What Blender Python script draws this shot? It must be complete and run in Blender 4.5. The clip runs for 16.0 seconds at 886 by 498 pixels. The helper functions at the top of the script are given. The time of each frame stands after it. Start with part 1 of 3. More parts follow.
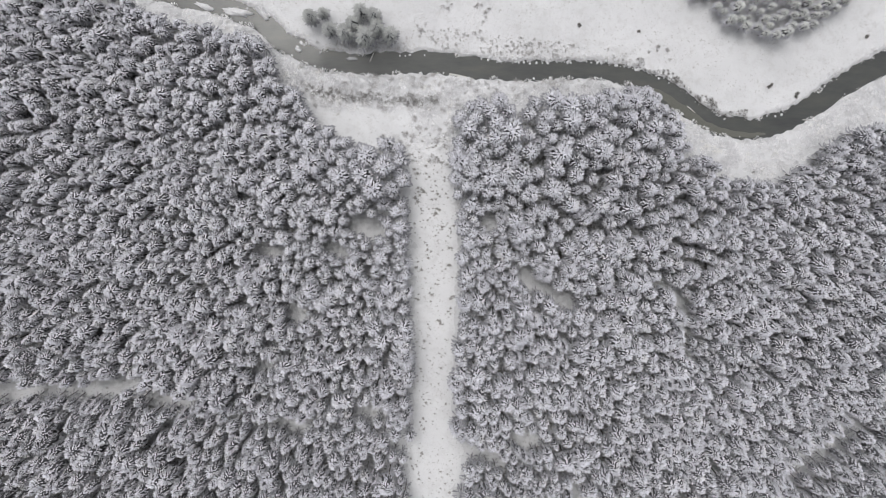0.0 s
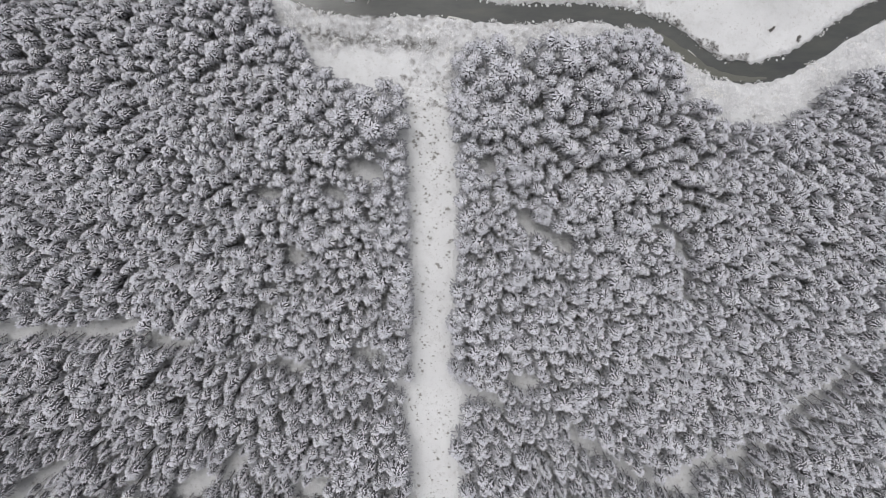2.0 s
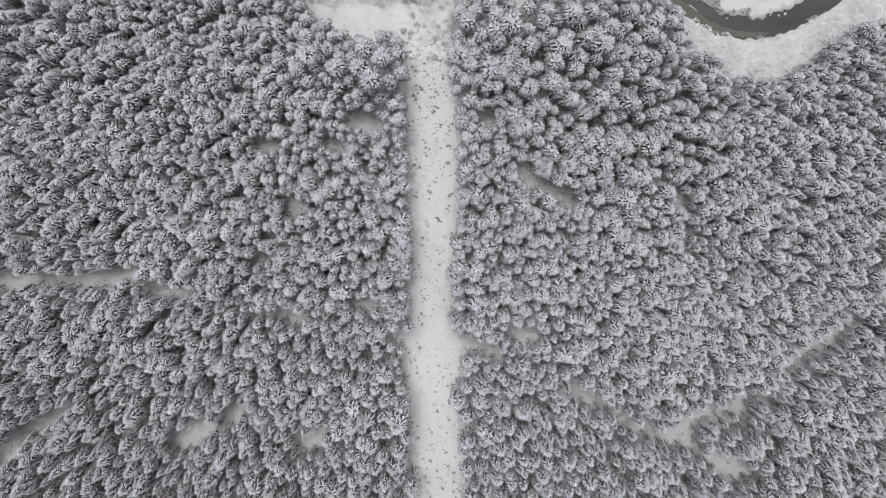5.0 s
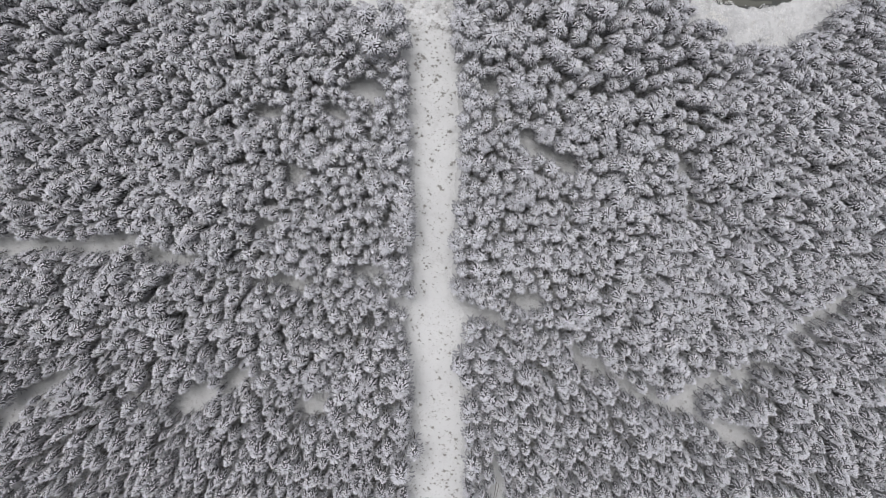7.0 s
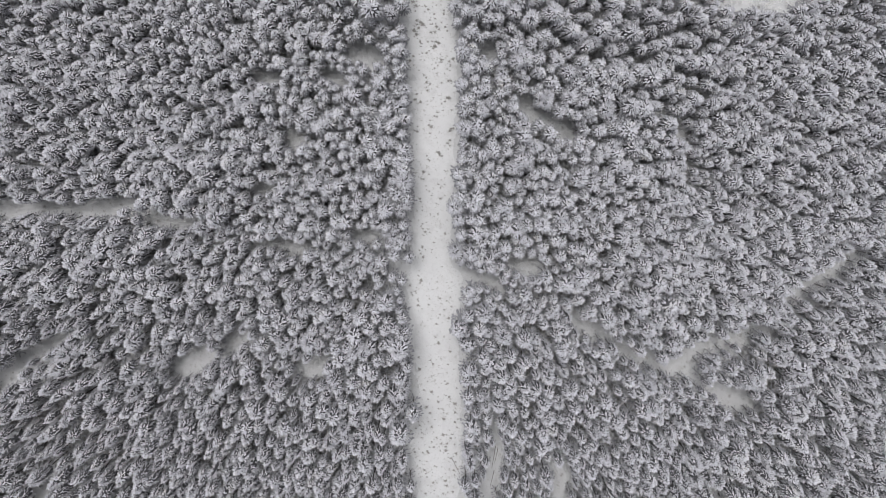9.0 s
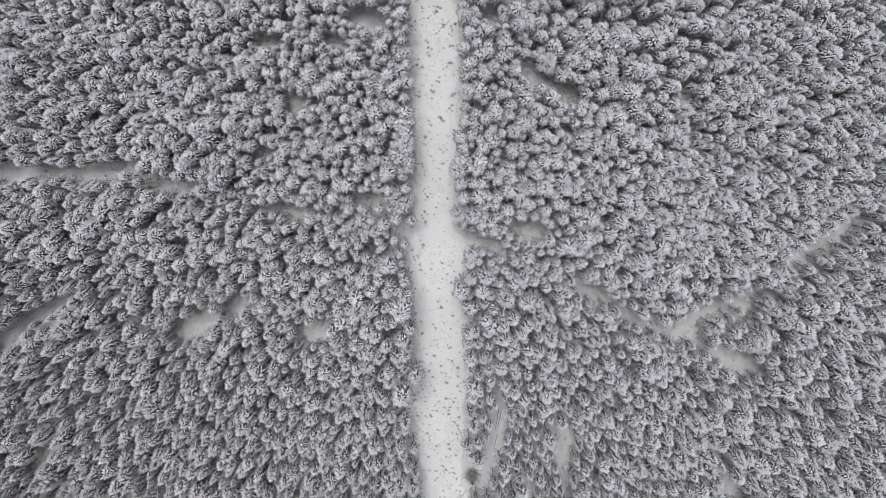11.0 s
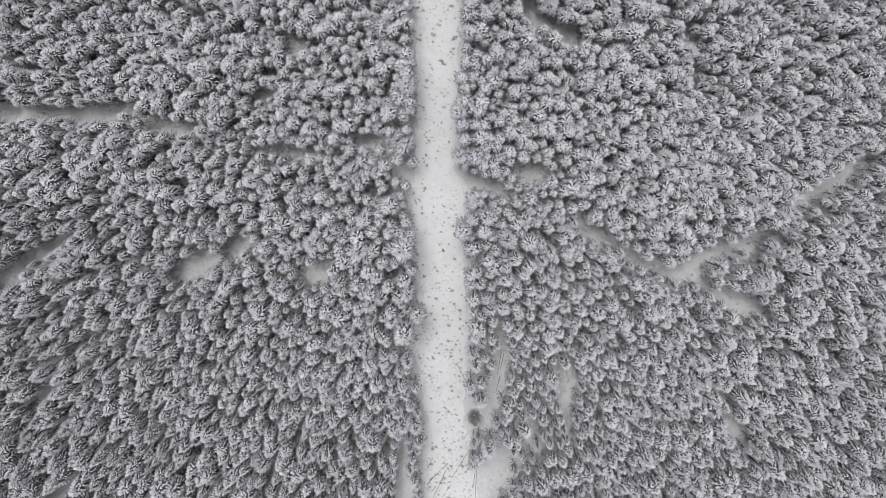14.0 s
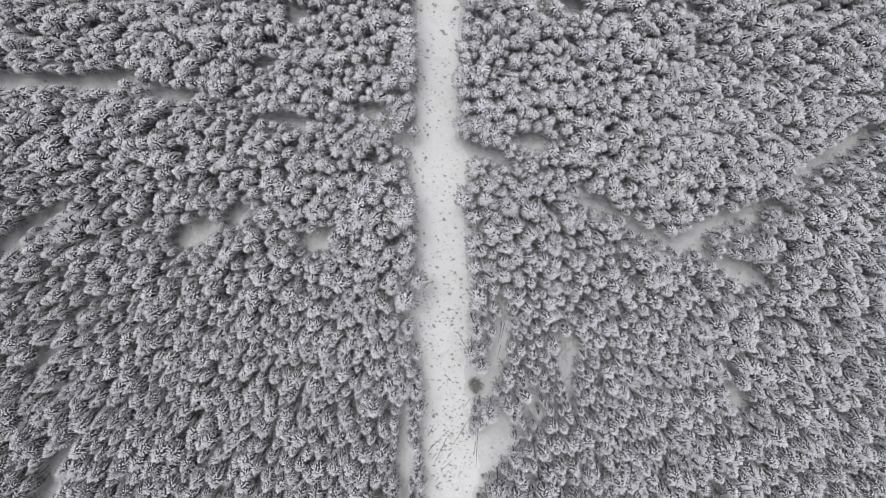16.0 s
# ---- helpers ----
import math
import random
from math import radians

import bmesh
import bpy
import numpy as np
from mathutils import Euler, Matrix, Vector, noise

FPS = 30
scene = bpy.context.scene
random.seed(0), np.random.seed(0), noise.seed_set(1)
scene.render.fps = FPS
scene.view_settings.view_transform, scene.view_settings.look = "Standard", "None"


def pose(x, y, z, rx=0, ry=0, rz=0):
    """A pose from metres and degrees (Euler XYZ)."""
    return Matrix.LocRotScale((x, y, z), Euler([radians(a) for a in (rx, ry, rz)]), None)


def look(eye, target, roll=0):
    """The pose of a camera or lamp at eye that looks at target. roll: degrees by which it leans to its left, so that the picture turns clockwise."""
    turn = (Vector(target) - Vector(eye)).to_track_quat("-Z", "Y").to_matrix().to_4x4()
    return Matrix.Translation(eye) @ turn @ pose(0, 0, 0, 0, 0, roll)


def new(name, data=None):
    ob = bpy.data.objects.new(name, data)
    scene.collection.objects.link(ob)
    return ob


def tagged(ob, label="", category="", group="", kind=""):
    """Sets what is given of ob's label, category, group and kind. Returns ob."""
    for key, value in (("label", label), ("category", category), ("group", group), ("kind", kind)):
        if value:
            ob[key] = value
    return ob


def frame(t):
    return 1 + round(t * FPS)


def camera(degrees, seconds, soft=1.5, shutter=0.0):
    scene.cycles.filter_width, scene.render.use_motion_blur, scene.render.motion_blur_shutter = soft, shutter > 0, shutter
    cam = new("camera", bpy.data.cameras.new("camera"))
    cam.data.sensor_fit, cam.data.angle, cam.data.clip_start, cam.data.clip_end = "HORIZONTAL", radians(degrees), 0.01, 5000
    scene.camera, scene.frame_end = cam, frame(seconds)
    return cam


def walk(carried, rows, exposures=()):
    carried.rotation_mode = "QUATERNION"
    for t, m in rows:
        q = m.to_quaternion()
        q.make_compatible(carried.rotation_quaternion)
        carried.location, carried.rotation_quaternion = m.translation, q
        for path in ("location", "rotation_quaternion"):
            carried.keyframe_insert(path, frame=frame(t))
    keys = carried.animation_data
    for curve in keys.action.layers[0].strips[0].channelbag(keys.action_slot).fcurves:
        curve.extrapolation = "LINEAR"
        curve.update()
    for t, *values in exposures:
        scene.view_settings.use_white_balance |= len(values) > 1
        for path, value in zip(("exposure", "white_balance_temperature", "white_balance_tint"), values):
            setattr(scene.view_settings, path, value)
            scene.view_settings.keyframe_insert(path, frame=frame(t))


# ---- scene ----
cam = camera(60.7, 16.0, soft=0.8)
METRES, EYE, TILT, LEAN, TURN = 43.3, 130.0, -98.0, 0.0, 0.0
ROWS = [
    (0.0, 0.0, 0.0, 0.0, 0.0, 0.0, -0.0),
    (0.5, 0.0009, 0.0023, -0.0233, -0.05, -0.86, -0.16),
    (1.0, 0.0015, 0.0029, -0.0627, -0.12, -1.36, -0.13),
    (1.5, 0.0021, 0.0035, -0.0994, -0.09, -1.65, -0.05),
    (2.0, 0.0022, 0.0049, -0.1332, -0.07, -1.86, -0.01),
    (2.5, 0.0022, 0.0064, -0.1655, -0.09, -1.93, 0.02),
    (3.0, 0.0022, 0.0084, -0.1961, -0.13, -1.94, 0.03),
    (3.5, 0.0038, 0.0103, -0.2248, -0.08, -1.97, 0.0),
    (4.0, 0.0038, 0.0126, -0.2549, -0.13, -2.01, -0.03),
    (6.5, 0.005, 0.0156, -0.4066, 0.12, -2.1, -0.07),
    (7.0, 0.0053, 0.0158, -0.4381, 0.14, -2.19, -0.04),
    (7.5, 0.0062, 0.0154, -0.4694, 0.2, -2.28, -0.02),
    (8.0, 0.0068, 0.0151, -0.5005, 0.2, -2.38, -0.0),
    (8.5, 0.0075, 0.0143, -0.5291, 0.14, -2.46, 0.02),
    (9.0, 0.0087, 0.0139, -0.5609, 0.11, -2.5, 0.05),
    (11.5, 0.008, 0.0205, -0.7185, 0.33, -2.97, 0.29),
    (12.0, 0.0077, 0.0228, -0.7491, 0.37, -3.2, 0.34),
    (12.5, 0.0064, 0.0257, -0.7814, 0.39, -3.3, 0.37),
    (13.0, 0.0078, 0.0273, -0.8123, 0.45, -3.34, 0.43),
    (13.5, 0.0089, 0.0293, -0.8433, 0.55, -3.39, 0.47),
    (14.0, 0.0081, 0.0302, -0.8736, 0.42, -3.52, 0.44),
    (14.5, 0.0095, 0.0299, -0.9052, 0.41, -3.56, 0.44),
    (15.0, 0.0106, 0.0289, -0.9368, 0.47, -3.5, 0.43),
    (15.5, 0.0098, 0.0277, -0.9671, 0.55, -3.44, 0.42),
    (16.0, 0.0107, 0.0262, -0.9985, 0.56, -3.44, 0.42),
]
walk(cam, [(t, pose(0, 0, EYE, TILT, LEAN, TURN) @ pose(METRES * x, METRES * y, METRES * z, 90 + pitch, roll, yaw)) for t, x, y, z, yaw, pitch, roll in ROWS],
     [(0, 0.0), (1, -0.04), (3, -0.06), (9, -0.08), (11.5, 0.0), (16, 0.0)])

# ---- overcast daylight ----
scene.view_settings.exposure = 0.0
world = bpy.data.worlds.new("overcast_sky")
scene.world = world
world.use_nodes = True
wn, wl = world.node_tree.nodes, world.node_tree.links
sky = wn.new("ShaderNodeTexSky")
sky.sky_type, sky.sun_disc = "NISHITA", False
sky.sun_elevation, sky.sun_rotation = radians(66), radians(-21)
sky.air_density, sky.dust_density = 1.0, 4.0
grey = wn.new("ShaderNodeHueSaturation")
grey.inputs["Saturation"].default_value = 0.12
wl.new(sky.outputs[0], grey.inputs["Color"])
wl.new(grey.outputs[0], wn["Background"].inputs[0])
wn["Background"].inputs[1].default_value = 0.122
sun = new("sun", bpy.data.lights.new("sun", "SUN"))
sun.data.energy, sun.data.angle, sun.data.color = 0.92, radians(32), (1.0, 0.98, 0.95)
sun.matrix_world = look((-16, 42, 100), (0, 0, 0))


# ---- materials ----
def material(name, rough=0.8, metal=0.0):
    m = bpy.data.materials.new(name)
    m.use_nodes = True
    b = m.node_tree.nodes["Principled BSDF"]
    b.inputs["Roughness"].default_value, b.inputs["Metallic"].default_value = rough, metal
    return m, m.node_tree.nodes, m.node_tree.links, b


def noise_node(n, l, scale, detail=3.0, rough=0.6, vector=None):
    t = n.new("ShaderNodeTexNoise")
    t.inputs["Scale"].default_value, t.inputs["Detail"].default_value, t.inputs["Roughness"].default_value = scale, detail, rough
    l.new(vector if vector else n.new("ShaderNodeNewGeometry").outputs["Position"], t.inputs["Vector"])
    return t.outputs["Fac"]


def ramp(n, l, fac, stops):
    r = n.new("ShaderNodeValToRGB")
    while len(r.color_ramp.elements) < len(stops):
        r.color_ramp.elements.new(0.5)
    for e, (p, c) in zip(r.color_ramp.elements, stops):
        e.position, e.color = p, (*c, 1) if len(c) == 3 else (c[0], c[0], c[0], 1)
    l.new(fac, r.inputs[0])
    return r.outputs[0]


def mix(n, l, fac, a, b, mode="MIX"):
    x = n.new("ShaderNodeMix")
    x.data_type, x.blend_type = "RGBA", mode
    for s, v in ((x.inputs[0], fac), (x.inputs[6], a), (x.inputs[7], b)):
        if hasattr(v, "is_output"):
            l.new(v, s)
        else:
            s.default_value = v if isinstance(v, (int, float)) else (*v, 1)
    return x.outputs[2]


def bump(n, l, b, height, strength, distance):
    k = n.new("ShaderNodeBump")
    k.inputs["Strength"].default_value, k.inputs["Distance"].default_value = strength, distance
    l.new(height, k.inputs["Height"])
    l.new(k.outputs[0], b.inputs["Normal"])


def snow_material(name, white, drift, flecks, herbs):
    """Settled snow: soft drifts, smudges of buried herbs, and flecks where grass and litter show through."""
    m, n, l, b = material(name, 0.75)
    big = ramp(n, l, noise_node(n, l, 0.12, 4), [(0.3, tuple(c * drift for c in white)), (0.7, white)])
    smudge = ramp(n, l, noise_node(n, l, 0.55, 6, 0.7), [(0.5, (0, 0, 0)), (0.72, (1, 1, 1))])
    soft = mix(n, l, mix(n, l, herbs, (0, 0, 0), smudge), big, (0.5, 0.49, 0.49))
    litter = ramp(n, l, noise_node(n, l, 2.0, 5, 0.7), [(flecks, (0, 0, 0)), (flecks + 0.09, (1, 1, 1))])
    grass = ramp(n, l, noise_node(n, l, 0.25, 2), [(0.42, (0.12, 0.12, 0.12)), (0.6, (1, 1, 1))])
    show = mix(n, l, 1.0, litter, grass, "MULTIPLY")
    weak = mix(n, l, 0.6, (0, 0, 0), show)
    l.new(mix(n, l, weak, soft, (0.30, 0.28, 0.26)), b.inputs["Base Color"])
    bump(n, l, b, noise_node(n, l, 1.1, 7, 0.68), 0.7, 0.3)
    return m


def frosted_material(name, snow, needle, low, high):
    """Conifer shoots: frost and snow along the ridges that look up, needles on the steep sides."""
    m, n, l, b = material(name, 0.85)
    geo = n.new("ShaderNodeNewGeometry")
    up = n.new("ShaderNodeSeparateXYZ")
    l.new(geo.outputs["Normal"], up.inputs[0])
    add = n.new("ShaderNodeMath")
    add.operation = "MULTIPLY_ADD"
    l.new(noise_node(n, l, 2.4, 3, 0.7), add.inputs[0])
    add.inputs[1].default_value = 0.7
    l.new(up.outputs[2], add.inputs[2])
    fine = n.new("ShaderNodeMath")
    fine.operation = "MULTIPLY_ADD"
    l.new(noise_node(n, l, 6.5, 2, 0.6), fine.inputs[0])
    fine.inputs[1].default_value = 0.9
    l.new(add.outputs[0], fine.inputs[2])
    lower = n.new("ShaderNodeMath")
    lower.operation, lower.inputs[1].default_value = "SUBTRACT", 0.45
    l.new(fine.outputs[0], lower.inputs[0])
    fac = ramp(n, l, lower.outputs[0], [(low, (0, 0, 0)), (high, (1, 1, 1))])
    patch = ramp(n, l, noise_node(n, l, 0.42, 2), [(0.34, tuple(c * 0.77 for c in snow)), (0.56, snow), (0.75, (snow[0] * 0.98, snow[1] * 0.97, snow[2] * 0.92))])
    isle = n.new("ShaderNodeMath")
    isle.operation = "MULTIPLY_ADD"
    l.new(geo.outputs["Random Per Island"], isle.inputs[0])
    isle.inputs[1].default_value, isle.inputs[2].default_value = 0.2, 0.86
    tone = mix(n, l, 1.0, patch, isle.outputs[0], "MULTIPLY")
    l.new(mix(n, l, fac, needle, tone), b.inputs["Base Color"])
    return m


def bark_material(name, dark, light):
    m, n, l, b = material(name, 0.9)
    f = noise_node(n, l, 9.0, 5, 0.7)
    l.new(ramp(n, l, f, [(0.3, dark), (0.7, light)]), b.inputs["Base Color"])
    bump(n, l, b, f, 0.6, 0.03)
    return m


SNOW = snow_material("snow", (0.72, 0.72, 0.74), 0.88, 0.57, 0.5)
RIDE_SNOW = snow_material("ride_snow", (0.79, 0.79, 0.81), 0.96, 0.565, 0.3)
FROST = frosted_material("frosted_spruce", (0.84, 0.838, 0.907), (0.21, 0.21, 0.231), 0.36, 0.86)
# Two darker tones for lower shoots: shade between crowns put into their colour.
MID_TONE = frosted_material("mid_tone_spruce", (0.64, 0.638, 0.695), (0.17, 0.17, 0.186), 0.43, 1.05)
DARK_TONE = frosted_material("dark_tone_spruce", (0.38, 0.38, 0.414), (0.12, 0.121, 0.131), 0.57, 1.25)
# Colour of the added crown shell: dark, for the shade between shoots.
INNER = frosted_material("crown_gap_shade", (0.29, 0.29, 0.316), (0.11, 0.11, 0.12), 0.62, 1.28)
# Shady copy of the frosted spruce: less frost, and shade in the colour.
SPIRE = frosted_material("shady_green_spruce", (0.5, 0.51, 0.505), (0.1, 0.104, 0.102), 0.66, 1.25)
FROST_GREY = frosted_material("lightly_frosted_spruce", (0.7, 0.71, 0.7), (0.17, 0.18, 0.17), 0.45, 1.0)
TWIG = frosted_material("rimed_twigs", (0.95, 0.945, 0.965), (0.84, 0.835, 0.85), 0.3, 0.8)
GRASS = bark_material("dry_grass", (0.25, 0.24, 0.235), (0.48, 0.465, 0.455))
STEM = bark_material("frosted_stems", (0.4, 0.385, 0.38), (0.68, 0.66, 0.66))
DRY = bark_material("dry_stalks", (0.12, 0.115, 0.11), (0.32, 0.3, 0.29))
BARK = bark_material("spruce_bark", (0.05, 0.042, 0.036), (0.14, 0.12, 0.105))


def water_material():
    m, n, l, b = material("river_water", 0.12)
    way = n.new("ShaderNodeMapping")
    way.inputs["Scale"].default_value = (0.35, 1.3, 1)
    l.new(n.new("ShaderNodeNewGeometry").outputs["Position"], way.inputs["Vector"])
    f = noise_node(n, l, 0.3, 6, 0.68, way.outputs[0])
    l.new(ramp(n, l, f, [(0.3, (0.06, 0.062, 0.064)), (0.52, (0.08, 0.083, 0.08)), (0.74, (0.102, 0.102, 0.092))]), b.inputs["Base Color"])
    bump(n, l, b, noise_node(n, l, 2.5, 4), 0.15, 0.05)
    return m


WATER = water_material()

# ---- the lie of the land ----
ROAD_L = [(-130, -4), (-104, -3.4), (-101.5, -3.5), (-93.6, -3.8), (-88.9, -2.9), (-83.2, -4.2), (-76.6, -6.2), (-71.5, -3.8), (-67.9, -4.7), (-61.8, -5.2),
          (-57.3, -5.4), (-53, -7.2), (-51.8, -5.2), (-48.2, -4.8), (-38.6, -4.8), (-29, -5.4), (-20.2, -5.7), (-9.5, -5.9), (-2.8, -6), (1, -7), (3, -20)]
ROAD_R = [(-130, 3), (-104, 3.1), (-102.3, 4.6), (-97, 4.4), (-95, 3.4), (-90.3, 3.0), (-87.3, 2.2), (-79.7, 3.3), (-71.7, 3.2), (-68.1, 3.2), (-60, 1.9),
          (-53.5, 3.4), (-51.1, 1.7), (-48.3, 1.6), (-41.6, 1.4), (-34.9, 1.8), (-25.2, 2.3), (-17.2, 2.8), (-9.6, 2), (-2.8, 1.8), (6, 1.7)]
NORTH = [(-300, 45), (-110, 45), (-66, 29), (-58.8, 26.2), (-52.4, 23.4), (-46, 22.1), (-41.5, 21), (-36, 20.2), (-32.5, 17.8), (-31.4, 14.6), (-29.7, 10.8), (-26.6, 9.6), (-25, 7.5), (-23.5, 4.7),
         (-19.7, 2.7), (-18.5, 1.2), (-14.6, 0.7), (-8.6, 0.5), (-7, -2), (-6, -4), (1.6, -4), (1.8, 5.2), (4.7, 7.0), (9.9, 8.6), (15.1, 7.4), (19.8, 9.3), (25.5, 9.4), (30.2, 9.9), (36.2, 11.0),
         (39.3, 8.3), (42.5, 5.4), (43.6, 2.2), (45.2, -0.8), (49.2, -3.2), (50.4, -5.4), (53.5, -6.6), (61.9, -7), (63, -5.6), (68.3, -3.5), (69.4, -1.4), (73.7, 0.6), (74.8, 2.6), (82, 3.8), (110, 12), (300, 12)]
RIVER = [(-130, 46, 2.5), (-90, 40, 2.4), (-60, 30, 2.0), (-49, 26.6, 1.6), (-41, 25, 1.5), (-35, 22.9, 1.9), (-29.5, 18.3, 1.9), (-23.2, 15.3, 1.8), (-15.3, 14.5, 1.9), (-2.6, 15, 2.0),
         (12.4, 13.3, 1.8), (28.6, 13.8, 1.65), (35.6, 12.6, 1.8), (41.6, 10.2, 2.1), (47.2, 6.5, 1.9), (52.4, 3.2, 1.9), (59.4, 2.3, 1.9), (66, 4, 2.0),
         (72, 7.5, 2.0), (78, 11.5, 2.1), (84.6, 15, 2.2), (100, 21, 2.5), (130, 24, 2.6)]
GLADES = [(-13.9, -14.6, 2.6, 1.3), (-30.9, -18.5, 1.1, 0.8), (-25.8, -29.6, 0.9, 1.1), (-31.4, -37.6, 0.95, 0.85), (-12.9, -45.4, 1.2, 0.75), (14.6, -51.2, 1.5, 0.8),
          (8.8, -13.7, 0.9, 1.5), (-19.4, -18.3, 1.0, 0.8), (22.4, -28, 1.1, 1.1), (-40.8, -64.6, 1.6, 0.75), (-21.6, -66.2, 1.0, 0.38), (-34.2, -62, 0.8, 0.6), (-68.1, -65, 0.5, 1.2), (-63, -61.2, 1.0, 0.8),
          (19.3, -85.2, 0.65, 1.5), (47.6, -92.3, 1.0, 1.0), (-57.2, -95.2, 1.0, 1.1), (-58.5, -98.8, 0.8, 1.0), (-61, -81, 1.0, 0.6),
          (51.0, -73.6, 1.9, 0.7), (48.3, -72.2, 0.9, 0.4), (-57, -40.2, 2.8, 0.7), (-70, -40.2, 2.6, 0.9), (4.3, -88.6, 0.8, 0.8), (-6.9, -100.5, 0.7, 2.2)]
# Tracks and strips of open floor through the stand: their line, and how far the trees stand back from it.
TRACKS = [([(14.3, -21.9), (15.3, -24.5), (19.4, -26), (22.5, -28)], 0.2), ([(42.5, -25), (45.5, -29.6), (45.1, -38.6)], -0.2),
          ([(-84, -40), (-68.4, -40)], -0.12), ([(-65, -39.8), (-60.4, -39.8), (-55.5, -40)], -0.25), ([(-54.6, -40), (-52, -41.4), (-47.5, -42.6)], -0.35),
          ([(-47.5, -42.6), (-43.5, -43.3)], -0.1), ([(-43.5, -43.3), (-37.1, -46), (-32.4, -46.5)], -0.5), ([(-31.4, -46.6), (-23, -47.6)], -0.2), ([(-22, -47.7), (-9, -50.6)], -0.5),
          ([(-5, -51.6), (-9, -50.6)], 0.05), ([(1.9, -52.4), (6.3, -53.2), (10.3, -54.4)], -0.1), ([(10.3, -54.4), (15.3, -57), (23.1, -60.7)], -0.9),
          ([(23.1, -60.7), (26.1, -61.7), (29.6, -63.2), (31, -65)], -0.07), ([(31, -65), (35.9, -67.4), (41.9, -69), (45.7, -71.8)], -0.12),
          ([(41.9, -69), (48.5, -65.8)], -0.06), ([(48.5, -65.8), (53.4, -64.2), (58.7, -62.5)], -0.02), ([(58.7, -62.5), (62.1, -59.2)], -0.05), ([(62.1, -59.2), (65.4, -56.9), (73.1, -53.1), (78, -49)], 0.05),
          ([(4, -100.5), (6.2, -98.6), (9, -96.3)], 0.6), ([(9, -96.3), (12.6, -94.8), (15, -92)], -0.1), ([(9.1, -77.1), (9.2, -82), (7.5, -86.4), (6, -90)], 0.05),
          ([(20.8, -82.7), (20, -86), (19, -90.3)], -0.1), ([(-7.5, -95), (-7.4, -104)], 0.1)]


def interp(table, v):
    a = np.array(table, float)
    return np.interp(v, a[:, 0], a[:, 1])


def line_distance(points, x, y):
    """Distance to a polyline, and the share of the way along its nearest stretch."""
    best, index = np.full(np.shape(x), 1e9), np.zeros(np.shape(x))
    for i, (a, b) in enumerate(zip(points, points[1:])):
        dx, dy = b[0] - a[0], b[1] - a[1]
        u = np.clip(((x - a[0]) * dx + (y - a[1]) * dy) / (dx * dx + dy * dy), 0, 1)
        d = np.hypot(x - a[0] - u * dx, y - a[1] - u * dy)
        index = np.where(d < best, i + u, index)
        best = np.minimum(best, d)
    return best, index


def smooth(a, b, v):
    u = np.clip((v - a) / (b - a), 0, 1)
    return u * u * (3 - 2 * u)


def hill(x, y):
    cx, cy = np.clip(x, -120, 120), np.clip(y, -150, 60)
    slope = -13.379 - 0.06819 * cx - 0.28063 * cy + 0.00036 * cx * cx + 0.00072 * cx * cy + 0.00103 * cy * cy
    floor = -18.3 - 0.02 * cx
    return floor + 2.0 * np.logaddexp(0, (slope - floor) / 2.0)


RIVER_WIDTH = np.array([w for _, _, w in RIVER])
RIVER_LEVEL = np.array([float(hill(x, y)) for x, y, _ in RIVER]) - 0.75
RIVER_LEVEL[:4] = RIVER_LEVEL[4]


def ripple(x, y):
    """Gentle unevenness of the snow cover."""
    return 0.12 * np.sin(x * 0.83 + 1.7 * np.sin(y * 0.31)) * np.sin(y * 0.71 + 1.3 * np.sin(x * 0.37)) + 0.25 * np.sin(x * 0.21 + 0.4) * np.sin(y * 0.17 + x * 0.05)


def ground_z(x, y):
    x, y = np.asarray(x, float), np.asarray(y, float)
    d, i = line_distance(RIVER, x, y)
    z = hill(x, y) + ripple(x, y) * smooth(1.5, 5, d)
    k = np.arange(len(RIVER))
    w, level = np.interp(i, k, RIVER_WIDTH), np.interp(i, k, RIVER_LEVEL)
    w = w + 0.16 * np.sin(x * 0.9 + 2 * np.sin(x * 0.23)) + 0.12 * np.sin(y * 1.7 + x * 2.1) + 0.1 * np.sin(x * 3.3)
    return level - 0.9 + (z - level + 0.9) * smooth(w - 0.7, w + 0.7, d)


def open_space(x, y):
    """How far a place lies inside open ground (positive) or under the trees (negative)."""
    inside = np.minimum(x - interp(ROAD_L, y) + 0.05, interp(ROAD_R, y) + 0.05 - x)
    inside = np.maximum(inside, y - interp(NORTH, x))
    for k in (0.0, 0.028, 0.05, 0.072):
        # The stand is kept back on the uphill and inner side, where tall crowns would close the gap.
        u, v = x + k * x, y + k * (y + 24)
        for gx, gy, rx, ry in GLADES if k < 0.06 else ():
            inside = np.maximum(inside, (0.85 - np.hypot((u - gx) / rx, (v - gy) / ry)) * min(rx, ry))
        for pts, w in TRACKS:
            inside = np.maximum(inside, w - line_distance(pts, u, v)[0])
    return inside


# ---- mesh helpers ----
def mesh_from(name, verts, tris, mats, slots=None, shade_smooth=False):
    me = bpy.data.meshes.new(name)
    verts, tris = np.asarray(verts, np.float32), np.asarray(tris, np.int32)
    me.vertices.add(len(verts))
    me.vertices.foreach_set("co", verts.ravel())
    me.loops.add(tris.size)
    me.loops.foreach_set("vertex_index", tris.ravel())
    me.polygons.add(len(tris))
    me.polygons.foreach_set("loop_start", np.arange(len(tris), dtype=np.int32) * tris.shape[1])
    for m in mats:
        me.materials.append(m)
    if slots is not None:
        me.polygons.foreach_set("material_index", np.asarray(slots, np.int32))
    me.polygons.foreach_set("use_smooth", np.full(len(tris), shade_smooth))
    me.update(calc_edges=True)
    return me


